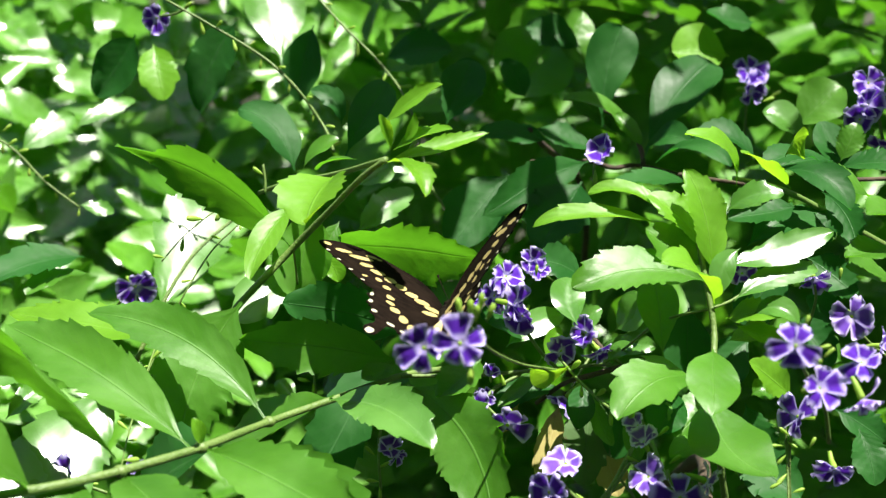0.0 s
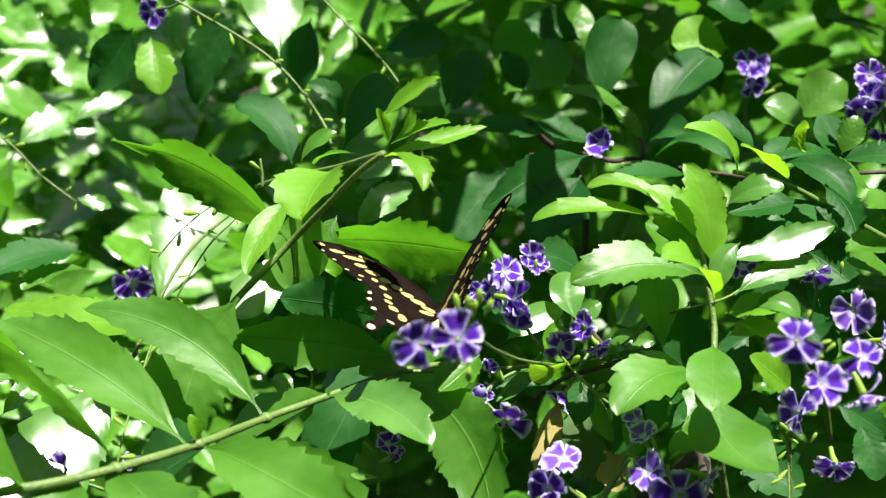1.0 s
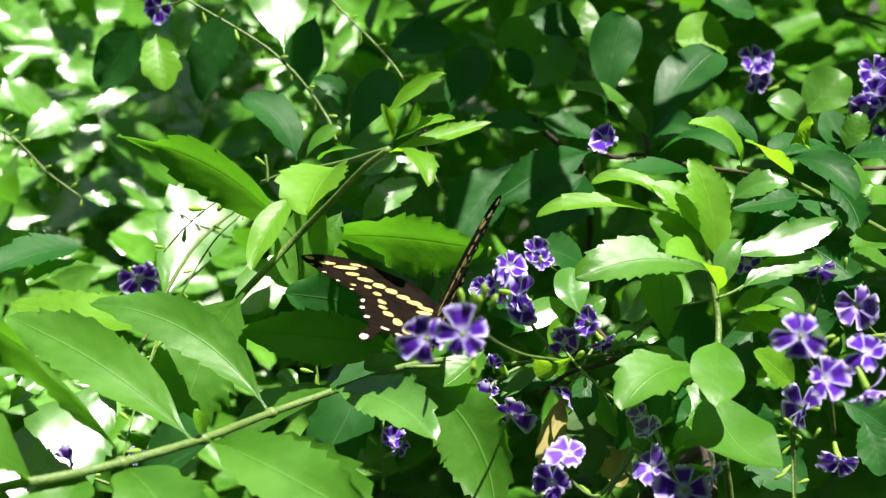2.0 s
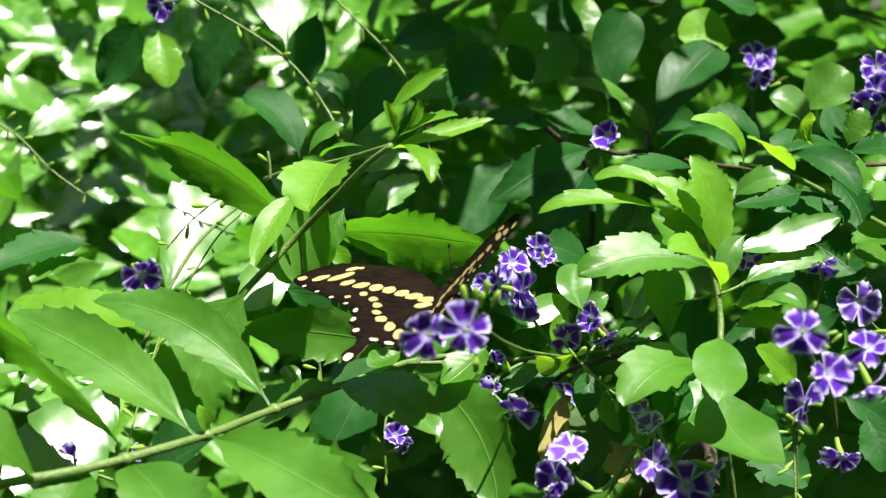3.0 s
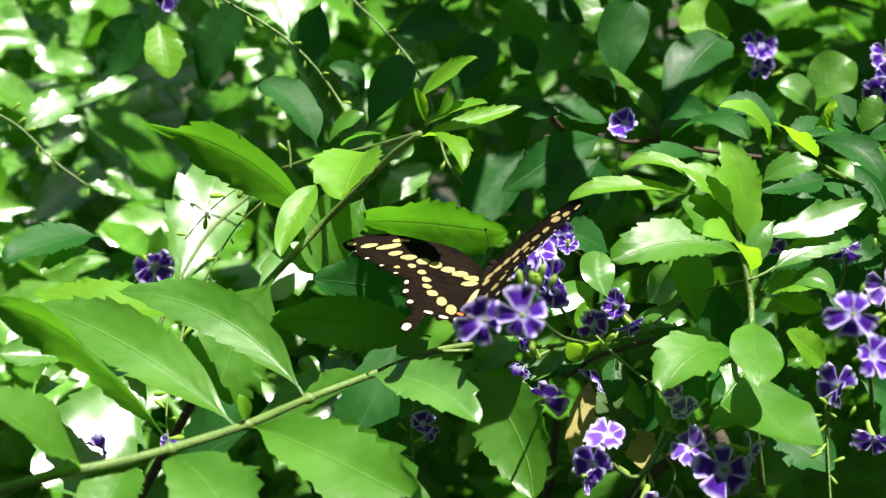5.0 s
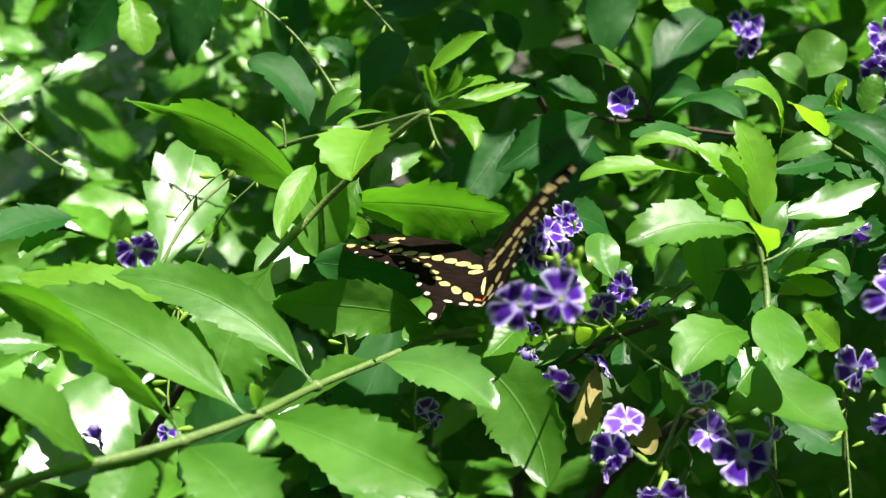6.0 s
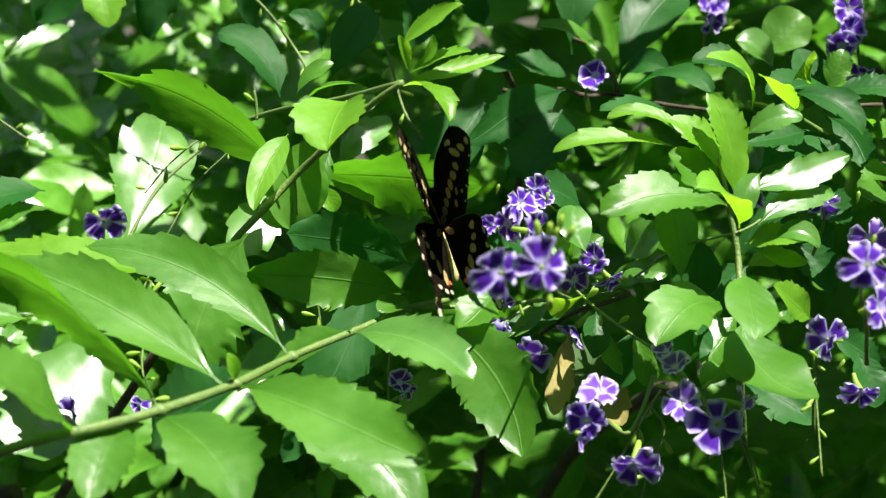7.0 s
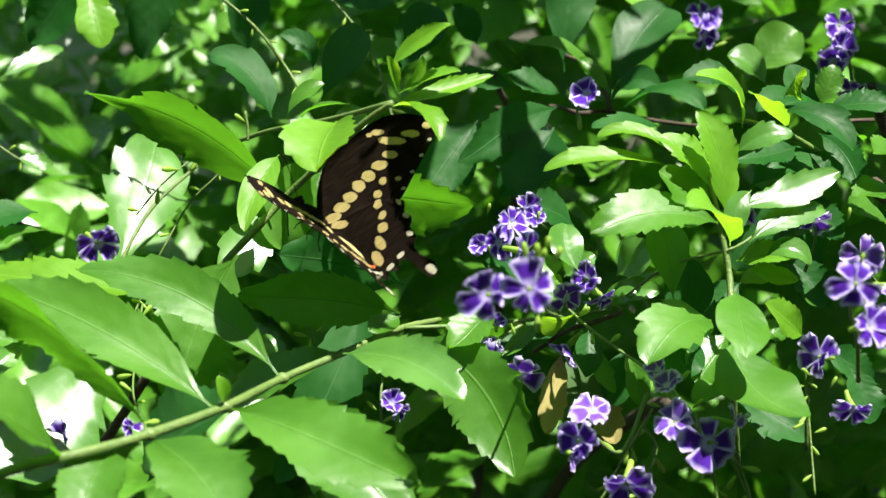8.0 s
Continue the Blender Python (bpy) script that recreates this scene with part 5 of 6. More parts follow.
flower(spray, (0.0710, 0.4822, 1.0849), (-0.3, -0.5, 0.8), 0.0099, 2.98, "lilac", 0.7, 35)
bud(spray, (0.0802, 0.4818, 1.0829), (0.6, 0, 0.6), 0.0053)
bud(spray, (0.0834, 0.4745, 1.0748), (0.5, 0, 0.4), 0.0053)
bud(spray, (0.0690, 0.4796, 1.0730), (-0.6, 0, 0.2), 0.0053)
spray = thing("flower_raceme", (0.1314, 0.4503, 1.0897), "near violet flowers on a forked stalk", "flowers", "racemes of the shrub")
stem(spray, [(0.1314, 0.4503, 1.0897), (0.1266, 0.4428, 1.1062), (0.1154, 0.4240, 1.1216), (0.1064, 0.4046, 1.1345)], 0.0009, 0.0006, STEM, 0.1, "stalk")
flower(spray, (0.1042, 0.3968, 1.1388), (-0.1, -1, 0.1), 0.0160, 4.68, "violet", 0.15, 36)
flower(spray, (0.1164, 0.4128, 1.1208), (0.1, -1, -0.3), 0.0148, 0.10, "violet", 0.3, 37)
flower(spray, (0.1329, 0.4224, 1.1143), (0.45, -0.8, -0.45), 0.0150, 1.80, "lilac", 0.4, 38)
flower(spray, (0.1344, 0.4300, 1.1239), (0.1, -0.75, 0.6), 0.0150, 3.50, "violet", 0.3, 39)
bud(spray, (0.1178, 0.4154, 1.1332), (0.8, 0, 0.2), 0.0045)
bud(spray, (0.1160, 0.4143, 1.1281), (0.4, -0.4, 0.8), 0.0045)
bud(spray, (0.1195, 0.4151, 1.1315), (0.7, 0, 0.7), 0.0045)
bud(spray, (0.1098, 0.4066, 1.1436), (0.3, 0, 1), 0.0044)
spray = thing("flower_raceme", (0.1755, 0.5184, 1.0975), "pale violet flowers against dark leaves", "flowers", "racemes of the shrub")
stem(spray, [(0.1755, 0.5184, 1.0975), (0.1635, 0.5093, 1.1068), (0.1555, 0.5054, 1.1145)], 0.0008, 0.0006, STEM, 0.1, "stalk")
flower(spray, (0.1526, 0.5039, 1.1203), (-0.1, -1, 0.1), 0.0178, 5.20, "lilac", 0.2, 40)
flower(spray, (0.1624, 0.4989, 1.1103), (0.4, -1, 0.2), 0.0130, 0.62, "violet", 0.4, 41)
bud(spray, (0.1492, 0.5099, 1.1351), (0.1, 0, 1), 0.0051)
spray = thing("flower_raceme", (0.1274, 0.4809, 1.0528), "violet flowers with curled petals on a thin stalk", "flowers", "racemes of the shrub")
stem(spray, [(0.1274, 0.4809, 1.0528), (0.1257, 0.4793, 1.0709), (0.1252, 0.4763, 1.0826), (0.1270, 0.4725, 1.0903)], 0.0008, 0.0006, STEM, 0.1, "stalk")
flower(spray, (0.1263, 0.4728, 1.0915), (-0.5, -0.6, 0.4), 0.0160, 2.32, "violet", 0.5, 42)
flower(spray, (0.1408, 0.4740, 1.0716), (0.5, -0.8, -0.3), 0.0155, 4.02, "violet", 0.4, 43)
bud(spray, (0.1214, 0.4716, 1.0864), (-0.6, 0, 0.5), 0.0048)
bud(spray, (0.1184, 0.4706, 1.0815), (-0.8, 0, 0), 0.0048)
bud(spray, (0.1204, 0.4695, 1.0766), (-0.5, 0, -0.6), 0.0048)
bud(spray, (0.1264, 0.4672, 1.0659), (0.8, 0, 0.3), 0.0048)
bud(spray, (0.1184, 0.4676, 1.0678), (-0.7, 0, -0.4), 0.0048)
bud(spray, (0.1314, 0.4708, 1.0825), (0.4, 0, 0.8), 0.0048)
spray = thing("flower_raceme", (0.1464, 0.5420, 1.1047), "violet flowers among leaf edges", "flowers", "racemes of the shrub")
stem(spray, [(0.1464, 0.5420, 1.1047), (0.1484, 0.5391, 1.1171), (0.1469, 0.5353, 1.1249)], 0.0007, 0.0005, STEM, 0.1, "stalk")
flower(spray, (0.1459, 0.5358, 1.1277), (0.2, -0.5, -0.7), 0.0150, 5.72, "violet", 0.4, 44)
flower(spray, (0.1216, 0.5519, 1.1257), (0.1, -1, 0.2), 0.0141, 1.14, "violet", 0.4, 45)
spray = thing("flower_raceme", (-0.1261, 0.4969, 1.0533), "small violet flower before a white sunlit leaf", "flowers", "racemes of the shrub")
stem(spray, [(-0.1261, 0.4969, 1.0533), (-0.1346, 0.4976, 1.0565), (-0.1399, 0.4985, 1.0606)], 0.0007, 0.0005, STEM, 0.1, "stalk")
flower(spray, (-0.1409, 0.4986, 1.0613), (-0.2, -1, 0.5), 0.0125, 2.84, "violet", 0.6, 46)
flower(spray, (-0.1399, 0.4971, 1.0544), (0, -0.8, -0.6), 0.0113, 4.54, "violet", 0.7, 47)
flower(spray, (-0.1182, 0.5095, 1.0603), (0.3, -1, 0.2), 0.0079, 6.24, "violet", 0.7, 48)
bud(spray, (-0.1314, 0.4976, 1.0565), (1, 0, 0.1), 0.0043)
spray = thing("flower_raceme", (-0.0258, 0.5481, 1.0843), "hanging stalk with small flowers and pods", "flowers", "racemes of the shrub")
stem(spray, [(-0.0258, 0.5481, 1.0843), (-0.0237, 0.5400, 1.0725), (-0.0253, 0.5315, 1.0587), (-0.0244, 0.5279, 1.0422)], 0.0007, 0.0005, STEM, 0.1, "stalk")
flower(spray, (-0.0208, 0.5314, 1.0583), (0.4, -1, -0.1), 0.0117, 1.66, "violet", 0.6, 49)
flower(spray, (-0.0181, 0.5310, 1.0561), (0.6, -0.8, -0.5), 0.0098, 3.36, "violet", 0.7, 50)
bud(spray, (-0.0287, 0.5313, 1.0576), (-0.5, 0, 0.5), 0.0054)
bud(spray, (-0.0231, 0.5301, 1.0521), (0.6, 0, 0.3), 0.0054)
bud(spray, (-0.0276, 0.5287, 1.0459), (-0.7, 0, 0.1), 0.0054)
bud(spray, (-0.0247, 0.5277, 1.0411), (0, 0, -1), 0.0054)
spray = thing("flower_raceme", (-0.0529, 0.5448, 1.0948), "thin hanging stalk with buds", "flowers", "racemes of the shrub")
stem(spray, [(-0.0529, 0.5448, 1.0948), (-0.0515, 0.5424, 1.0837), (-0.0506, 0.5404, 1.0748)], 0.0006, 0.0004, STEM, 0.1, "stalk")
bud(spray, (-0.0556, 0.5424, 1.0837), (-0.8, 0, 0.2), 0.0059)
bud(spray, (-0.0547, 0.5434, 1.0886), (-0.8, 0, 0.3), 0.0059)
bud(spray, (-0.0518, 0.5415, 1.0797), (0, 0, -1), 0.0059)
bud(spray, (-0.0472, 0.5429, 1.0859), (0.6, 0, 0.3), 0.0059)
spray = thing("flower_raceme", (-0.1216, 0.6953, 1.2295), "violet flower at the top of an arching raceme", "flowers", "racemes of the shrub")
stem(spray, [(-0.1216, 0.6953, 1.2295), (-0.1309, 0.6996, 1.2240), (-0.1414, 0.7102, 1.2222)], 0.0008, 0.0006, STEM, 0.1, "stalk")
flower(spray, (-0.1428, 0.7100, 1.2214), (-0.2, -1, -0.2), 0.0167, 5.06, "violet", 0.5, 51)
spray = thing("flower_raceme", (-0.2290, 0.6948, 1.1520), "violet flowers at the edge of the shrub", "flowers", "racemes of the shrub")
stem(spray, [(-0.2290, 0.6948, 1.1520), (-0.2318, 0.6996, 1.1741), (-0.2360, 0.7031, 1.1906)], 0.0009, 0.0006, STEM, 0.1, "stalk")
flower(spray, (-0.2388, 0.7046, 1.1976), (-0.2, -1, 0.2), 0.0194, 0.48, "violet", 0.3, 52)
flower(spray, (-0.2403, 0.7019, 1.1851), (0.2, -1, -0.2), 0.0200, 2.18, "violet", 0.4, 53)
bud(spray, (-0.2276, 0.6990, 1.1713), (0.5, 0, 0.5), 0.0062)
bud(spray, (-0.2177, 0.6981, 1.1672), (0.6, 0, 0.5), 0.0062)
bud(spray, (-0.2149, 0.6966, 1.1603), (0.6, 0, 0.4), 0.0062)
spray = thing("bud_raceme", (-0.1332, 0.6846, 1.2312), "arching raceme with two ranks of green buds", "stalk", "bud stalks of the shrub")
raceme(spray, [(-0.1332, 0.6846, 1.2312), (-0.1115, 0.6820, 1.2192), (-0.0953, 0.6801, 1.2099), (-0.0817, 0.6781, 1.2006), (-0.0682, 0.6753, 1.1873), (-0.0560, 0.6716, 1.1700), (-0.0507, 0.6532, 1.1616)], 0.0006, 0.0008, 0.0080, 0.0065, 1)
spray = thing("bud_raceme", (-0.0676, 0.7406, 1.2339), "slender raceme set with tiny buds", "stalk", "bud stalks of the shrub")
raceme(spray, [(-0.0676, 0.7406, 1.2339), (-0.0512, 0.7314, 1.2169), (-0.0349, 0.7226, 1.2016), (-0.0218, 0.7139, 1.1865), (-0.0130, 0.6992, 1.1695), (-0.0059, 0.6822, 1.1422), (0.0051, 0.6734, 1.1269), (0.0138, 0.6649, 1.1131)], 0.0006, 0.0007, 0.0090, 0.0065, 2)
spray = thing("bud_raceme", (-0.0840, 0.6108, 1.1448), "bare stalk with pointed seed pods", "stalk", "bud stalks of the shrub")
raceme(spray, [(-0.0840, 0.6108, 1.1448), (-0.0969, 0.6049, 1.1433), (-0.1108, 0.5972, 1.1335), (-0.1208, 0.5893, 1.1226)], 0.0004, 0.0003, 0.0110, 0.0079, 3)
spray = thing("bud_raceme", (-0.0826, 0.5996, 1.1442), "grey-green stalk with small knobs", "stalk", "bud stalks of the shrub")
raceme(spray, [(-0.0826, 0.5996, 1.1442), (-0.0879, 0.5927, 1.1380), (-0.0989, 0.5904, 1.1274), (-0.1089, 0.5815, 1.1120), (-0.1161, 0.5784, 1.0979), (-0.1259, 0.5681, 1.0759)], 0.0003, 0.0005, 0.0090, 0.0043, 4)
spray = thing("bud_raceme", (-0.1040, 0.4272, 1.0882), "hanging stalk with knobby buds", "stalk", "bud stalks of the shrub")
raceme(spray, [(-0.1040, 0.4272, 1.0882), (-0.1143, 0.4865, 1.0815), (-0.1151, 0.5159, 1.0896), (-0.1156, 0.5451, 1.0972)], 0.0003, 0.0004, 0.0110, 0.0058, 5)
spray = thing("bud_raceme", (-0.2437, 0.7253, 1.1654), "leaning raceme in soft light", "stalk", "bud stalks of the shrub")
raceme(spray, [(-0.2437, 0.7253, 1.1654), (-0.2232, 0.7228, 1.1539), (-0.2056, 0.7192, 1.1367), (-0.1880, 0.7164, 1.1238)], 0.0007, 0.0005, 0.0080, 0.0058, 6)
spray = thing("bud_raceme", (0.1228, 0.4785, 1.0925), "thin hanging stalk with green buds", "stalk", "bud stalks of the shrub")
raceme(spray, [(0.1228, 0.4785, 1.0925), (0.1238, 0.4746, 1.0747), (0.1230, 0.4657, 1.0590), (0.1220, 0.4573, 1.0457)], 0.0005, 0.0004, 0.0100, 0.0065, 7)
spray = thing("bud_raceme", (0.0466, 0.5341, 1.0954), "leaning stalk with pale buds", "stalk", "bud stalks of the shrub")
raceme(spray, [(0.0466, 0.5341, 1.0954), (0.0539, 0.5165, 1.0903), (0.0628, 0.4990, 1.0859), (0.0697, 0.4873, 1.0832)], 0.0006, 0.0006, 0.0090, 0.0079, 8)
spray = thing("bud_raceme", (0.0894, 0.4665, 1.0630), "hanging tip of a stalk with buds", "stalk", "bud stalks of the shrub")
raceme(spray, [(0.0894, 0.4665, 1.0630), (0.0954, 0.4593, 1.0554), (0.0972, 0.4518, 1.0461)], 0.0005, 0.0004, 0.0100, 0.0065, 9)
spray = thing("bud_raceme", (-0.0749, 0.5850, 1.1533), "upright bud stalk on the shoot", "stalk", "bud stalks of the shrub")
raceme(spray, [(-0.0749, 0.5850, 1.1533), (-0.0749, 0.5862, 1.1587), (-0.0758, 0.5875, 1.1650)], 0.0006, 0.0006, 0.0070, 0.0079, 10)
spray = thing("bud_raceme", (0.0787, 0.4621, 1.0756), "hanging stalk with green buds below the flowers", "stalk", "bud stalks of the shrub")
raceme(spray, [(0.0787, 0.4621, 1.0756), (0.0837, 0.4573, 1.0586), (0.0855, 0.4542, 1.0472), (0.0864, 0.4503, 1.0320)], 0.0006, 0.0004, 0.0085, 0.0060, 11)
spray = thing("bud_raceme", (0.0880, 0.4648, 1.0702), "arching stalk with small green pods", "stalk", "bud stalks of the shrub")
raceme(spray, [(0.0880, 0.4648, 1.0702), (0.0931, 0.4609, 1.0569), (0.0975, 0.4575, 1.0454), (0.1002, 0.4538, 1.0320)], 0.0006, 0.0004, 0.0085, 0.0060, 12)
spray = thing("bud_raceme", (0.0676, 0.4763, 1.0729), "forked flower stalk with a few knobby buds", "stalk", "bud stalks of the shrub")
raceme(spray, [(0.0676, 0.4763, 1.0729), (0.0595, 0.4741, 1.0601), (0.0503, 0.4713, 1.0444), (0.0421, 0.4691, 1.0315)], 0.0006, 0.0004, 0.0140, 0.0060, 13)
spray = thing("bud_raceme", (0.0649, 0.4799, 1.0653), "hanging stalk with opening green buds", "stalk", "bud stalks of the shrub")
raceme(spray, [(0.0649, 0.4799, 1.0653), (0.0698, 0.4774, 1.0575), (0.0646, 0.4745, 1.0436), (0.0604, 0.4716, 1.0297)], 0.0006, 0.0004, 0.0120, 0.0060, 14)

# ---- the butterfly ----
MM = 0.00095


def camber(x, y):
    return (0.018 * x * (1 - x / 75.0) * 2.2 - 0.0016 * (y + 2) ** 2 * (0.4 if y < 0 else 0.9)) * 0.5


def ring_wing(outline, centre, side, top, bottom):
    """A wing of two skins a fifth of a millimetre apart, from its outline."""
    line = smooth_line([(*p, 0) for p in outline] + [(*outline[0], 0)], 5)[:-1]
    n, rings = len(line), (0.35, 0.7, 1.0)
    pts, faces, kinds = [], [], []
    for level in (0.11, -0.11):
        start = len(pts)
        pts.append((centre[0], centre[1], camber(*centre) + level))
        for k in rings:
            for q in line:
                x, y = centre[0] + (q.x - centre[0]) * k, centre[1] + (q.y - centre[1]) * k
                pts.append((x, y, camber(x, y) + level * (1.0 if k < 1 else 0.4)))
        for i in range(n):
            j = (i + 1) % n
            loops = [(start, start + 1 + i, start + 1 + j)]
            loops += [(start + 1 + r * n + i, start + 1 + (r + 1) * n + i, start + 1 + (r + 1) * n + j, start + 1 + r * n + j) for r in range(len(rings) - 1)]
            for loop in loops:
                faces.append(loop if (level > 0) == (side > 0) else loop[::-1])
                kinds.append(0 if level > 0 else 1)
    off = 1 + n * (len(rings) - 1)
    half = len(pts) // 2
    for i in range(n):
        j = (i + 1) % n
        faces.append((off + i, off + j, half + off + j, half + off + i))
        kinds.append(0)
    me = mesh("wing", [(side * x * MM, y * MM, z * MM) for x, y, z in pts], faces, (top, bottom))
    me.polygons.foreach_set("material_index", kinds)
    return me


def wing_spot(wing, side, x, y, rx, ry, tilt, material, name="spot", below=False):
    """A cream or white patch of scales on a wing."""
    rnd = random.Random(int(x * 100 + y * 7))
    c, s = math.cos(radians(tilt)), math.sin(radians(tilt))
    pts = [(x, y)]
    for k in range(14):
        a = 2 * math.pi * k / 14
        r = rnd.uniform(0.9, 1.1) * 1.06
        u, v = rx * r * math.cos(a), ry * r * math.sin(a)
        pts.append((x + u * c - v * s, y + u * s + v * c))
    lift = -0.17 if below else 0.17
    verts = [(side * px * MM, py * MM, (camber(px, py) + lift) * MM) for px, py in pts]
    faces = [(0, 1 + k, 1 + (k + 1) % 14) for k in range(14)]
    if (side < 0) != below:
        faces = [f[::-1] for f in faces]
    ob = new(name, mesh(name, verts, faces, material))
    return under(ob, wing, Matrix())


def wing_vein(wing, side, a, b):
    """A dark vein on the pale underside."""
    pts = []
    for k in range(7):
        x, y = a[0] + (b[0] - a[0]) * k / 6, a[1] + (b[1] - a[1]) * k / 6 + math.sin(k / 6 * 3.14) * 0.8
        pts.append(Vector((side * x * MM, y * MM, (camber(x, y) - 0.34) * MM)))
    p, f = tube(pts, 0.32 * MM, 0.24 * MM, 5)
    return under(new("vein", mesh("vein", p, f, WING_DARK)), wing, Matrix())


FORE = [(0, 3), (5, 10.5), (14.5, 18), (28, 19.6), (42, 19.2), (52, 14), (58.5, 6), (56.5, 1.5), (49, -2.6), (41, -6.6), (33, -10.5), (28, -11.5), (15, -7), (0, -4)]
HIND = [(0, -2), (12, -4), (24, -7), (28.5, -11), (28, -14), (29.5, -17), (27, -20), (27.5, -23.5), (24.5, -26), (24, -30), (21, -32), (20.3, -37), (22.5, -42), (20.5, -46.5), (17, -44.5), (17.2, -38), (15, -34), (12, -33), (10, -35), (7, -33), (4, -34.5), (1.5, -30), (0, -22)]
FORE_SPOTS = [
    (55.4, 5.9, 1.9, 1.3, -35), (48.3, 7.0, 3.4, 1.35, -38), (40.6, 9.2, 5.6, 1.45, -40), (38, 15.2, 2.6, 1.1, -34), (34.6, 16.4, 1.1, 0.8, -30),
    (37, 5.2, 3.2, 1.45, -38), (31.4, 4.2, 3.3, 1.75, -32), (25.4, 3.4, 2.7, 2.1, -40), (20, 2.4, 2.6, 2.2, -40),
    (14.8, 1.0, 2.7, 2.1, -30), (9.8, -0.4, 3.2, 1.9, -20), (4.6, -1.6, 3.6, 1.7, -14),
    (29, -1.6, 1.6, 1.4, 0), (24.4, -4.6, 1.7, 1.5, 0), (34.5, -4.5, 1.2, 0.8, -30),
]
FORE_MARGIN = [(53, 0.6, 0.9, 0.5, -28), (47, -2.5, 0.9, 0.5, -28), (40.5, -5.6, 0.9, 0.5, -28), (34, -8.8, 0.9, 0.5, -28)]
HIND_SPOTS = [(21, -10.6, 1.9, 1.5, 20), (19.6, -15, 1.9, 1.2, 10), (16.4, -18.6, 2.1, 1.9, 0), (11.6, -22.4, 1.9, 2.8, -15), (6.9, -26, 1.9, 3.1, -10), (4.5, -6, 3.4, 1.5, -35)]
HIND_MARGIN = [(14.5, -31.4, 1.7, 0.9, 0), (8.4, -32, 1.9, 0.9, 0), (3.2, -31.4, 1.5, 0.9, 0), (26.3, -21.5, 0.9, 1.3, 20), (27.6, -15.6, 0.8, 1.4, 0), (22.8, -27.6, 1.0, 1.3, 30), (19.7, -43.4, 1.5, 2.3, 10)]
ORANGE = wing_material("wing_orange", (0.55, 0.10, 0.03), (0.72, 0.22, 0.06), 0.65)


def butterfly_wing(body, name, side, outline, centre, spots, margin, veins):
    wing = new(name, ring_wing(outline, centre, side, WING_DARK, WING_UNDER))
    under(wing, body, Matrix())
    tagged(wing, "dark brown wing with cream spots and pale underside")
    for row in spots:
        wing_spot(wing, side, *row, WING_CREAM)
    for row in margin:
        wing_spot(wing, side, *row, WING_WHITE)
    for a, b in veins:
        wing_vein(wing, side, a, b)
    return wing


butterfly = thing("butterfly", (0, 0.5, 1.1), "black and cream swallowtail butterfly feeding on violet flowers", "butterfly")
FORE_VEINS = [((3, 3), (52, 14)), ((3, 2), (57, 4)), ((3, 1), (50, -2)), ((3, 0), (42, -6)), ((3, -1), (34, -9.5)), ((3, -2), (27, -11)), ((8, 9), (44, 19.5))]
HIND_VEINS = [((2, -3), (28, -12)), ((2, -4), (28, -18)), ((2, -5), (26, -25)), ((2, -6), (20, -38)), ((1, -6), (10, -33)), ((1, -6), (4, -32))]
wings = {}
for side in (-1, 1):
    wings["fore", side] = butterfly_wing(butterfly, "forewing", side, FORE, (25, 4), FORE_SPOTS, FORE_MARGIN, FORE_VEINS)
    wings["hind", side] = butterfly_wing(butterfly, "hindwing", side, HIND, (13, -19), HIND_SPOTS, HIND_MARGIN, HIND_VEINS)
    for row in ((47, 12, 8, 2.6, -35), (51, 3.2, 4.5, 1.8, 30), (41, -2.6, 7, 2.2, 28), (33, -6.8, 6, 2.0, 28), (31, 16.5, 9, 1.8, -4)):
        wing_spot(wings["fore", side], side, *row, WING_DARK, "band", True)
    for row in ((25, -13, 2.2, 5, 0), (21.5, -23, 2.4, 5, 20), (11, -29, 7, 2.2, 0)):
        wing_spot(wings["hind", side], side, *row, WING_DARK, "band", True)
    wing_spot(wings["hind", side], side, 3.0, -27.4, 1.3, 0.8, 0, ORANGE)


def body_part(name, at, radii, material, taper=0.0):
    p, f = ball_points(*radii, rows=11, cols=14, taper=taper)
    pts = [((y + at[0]) * MM, (x + at[1]) * MM, (z + at[2]) * MM) for x, y, z in p]
    return under(new(name, mesh(name, pts, f, material)), butterfly, Matrix())


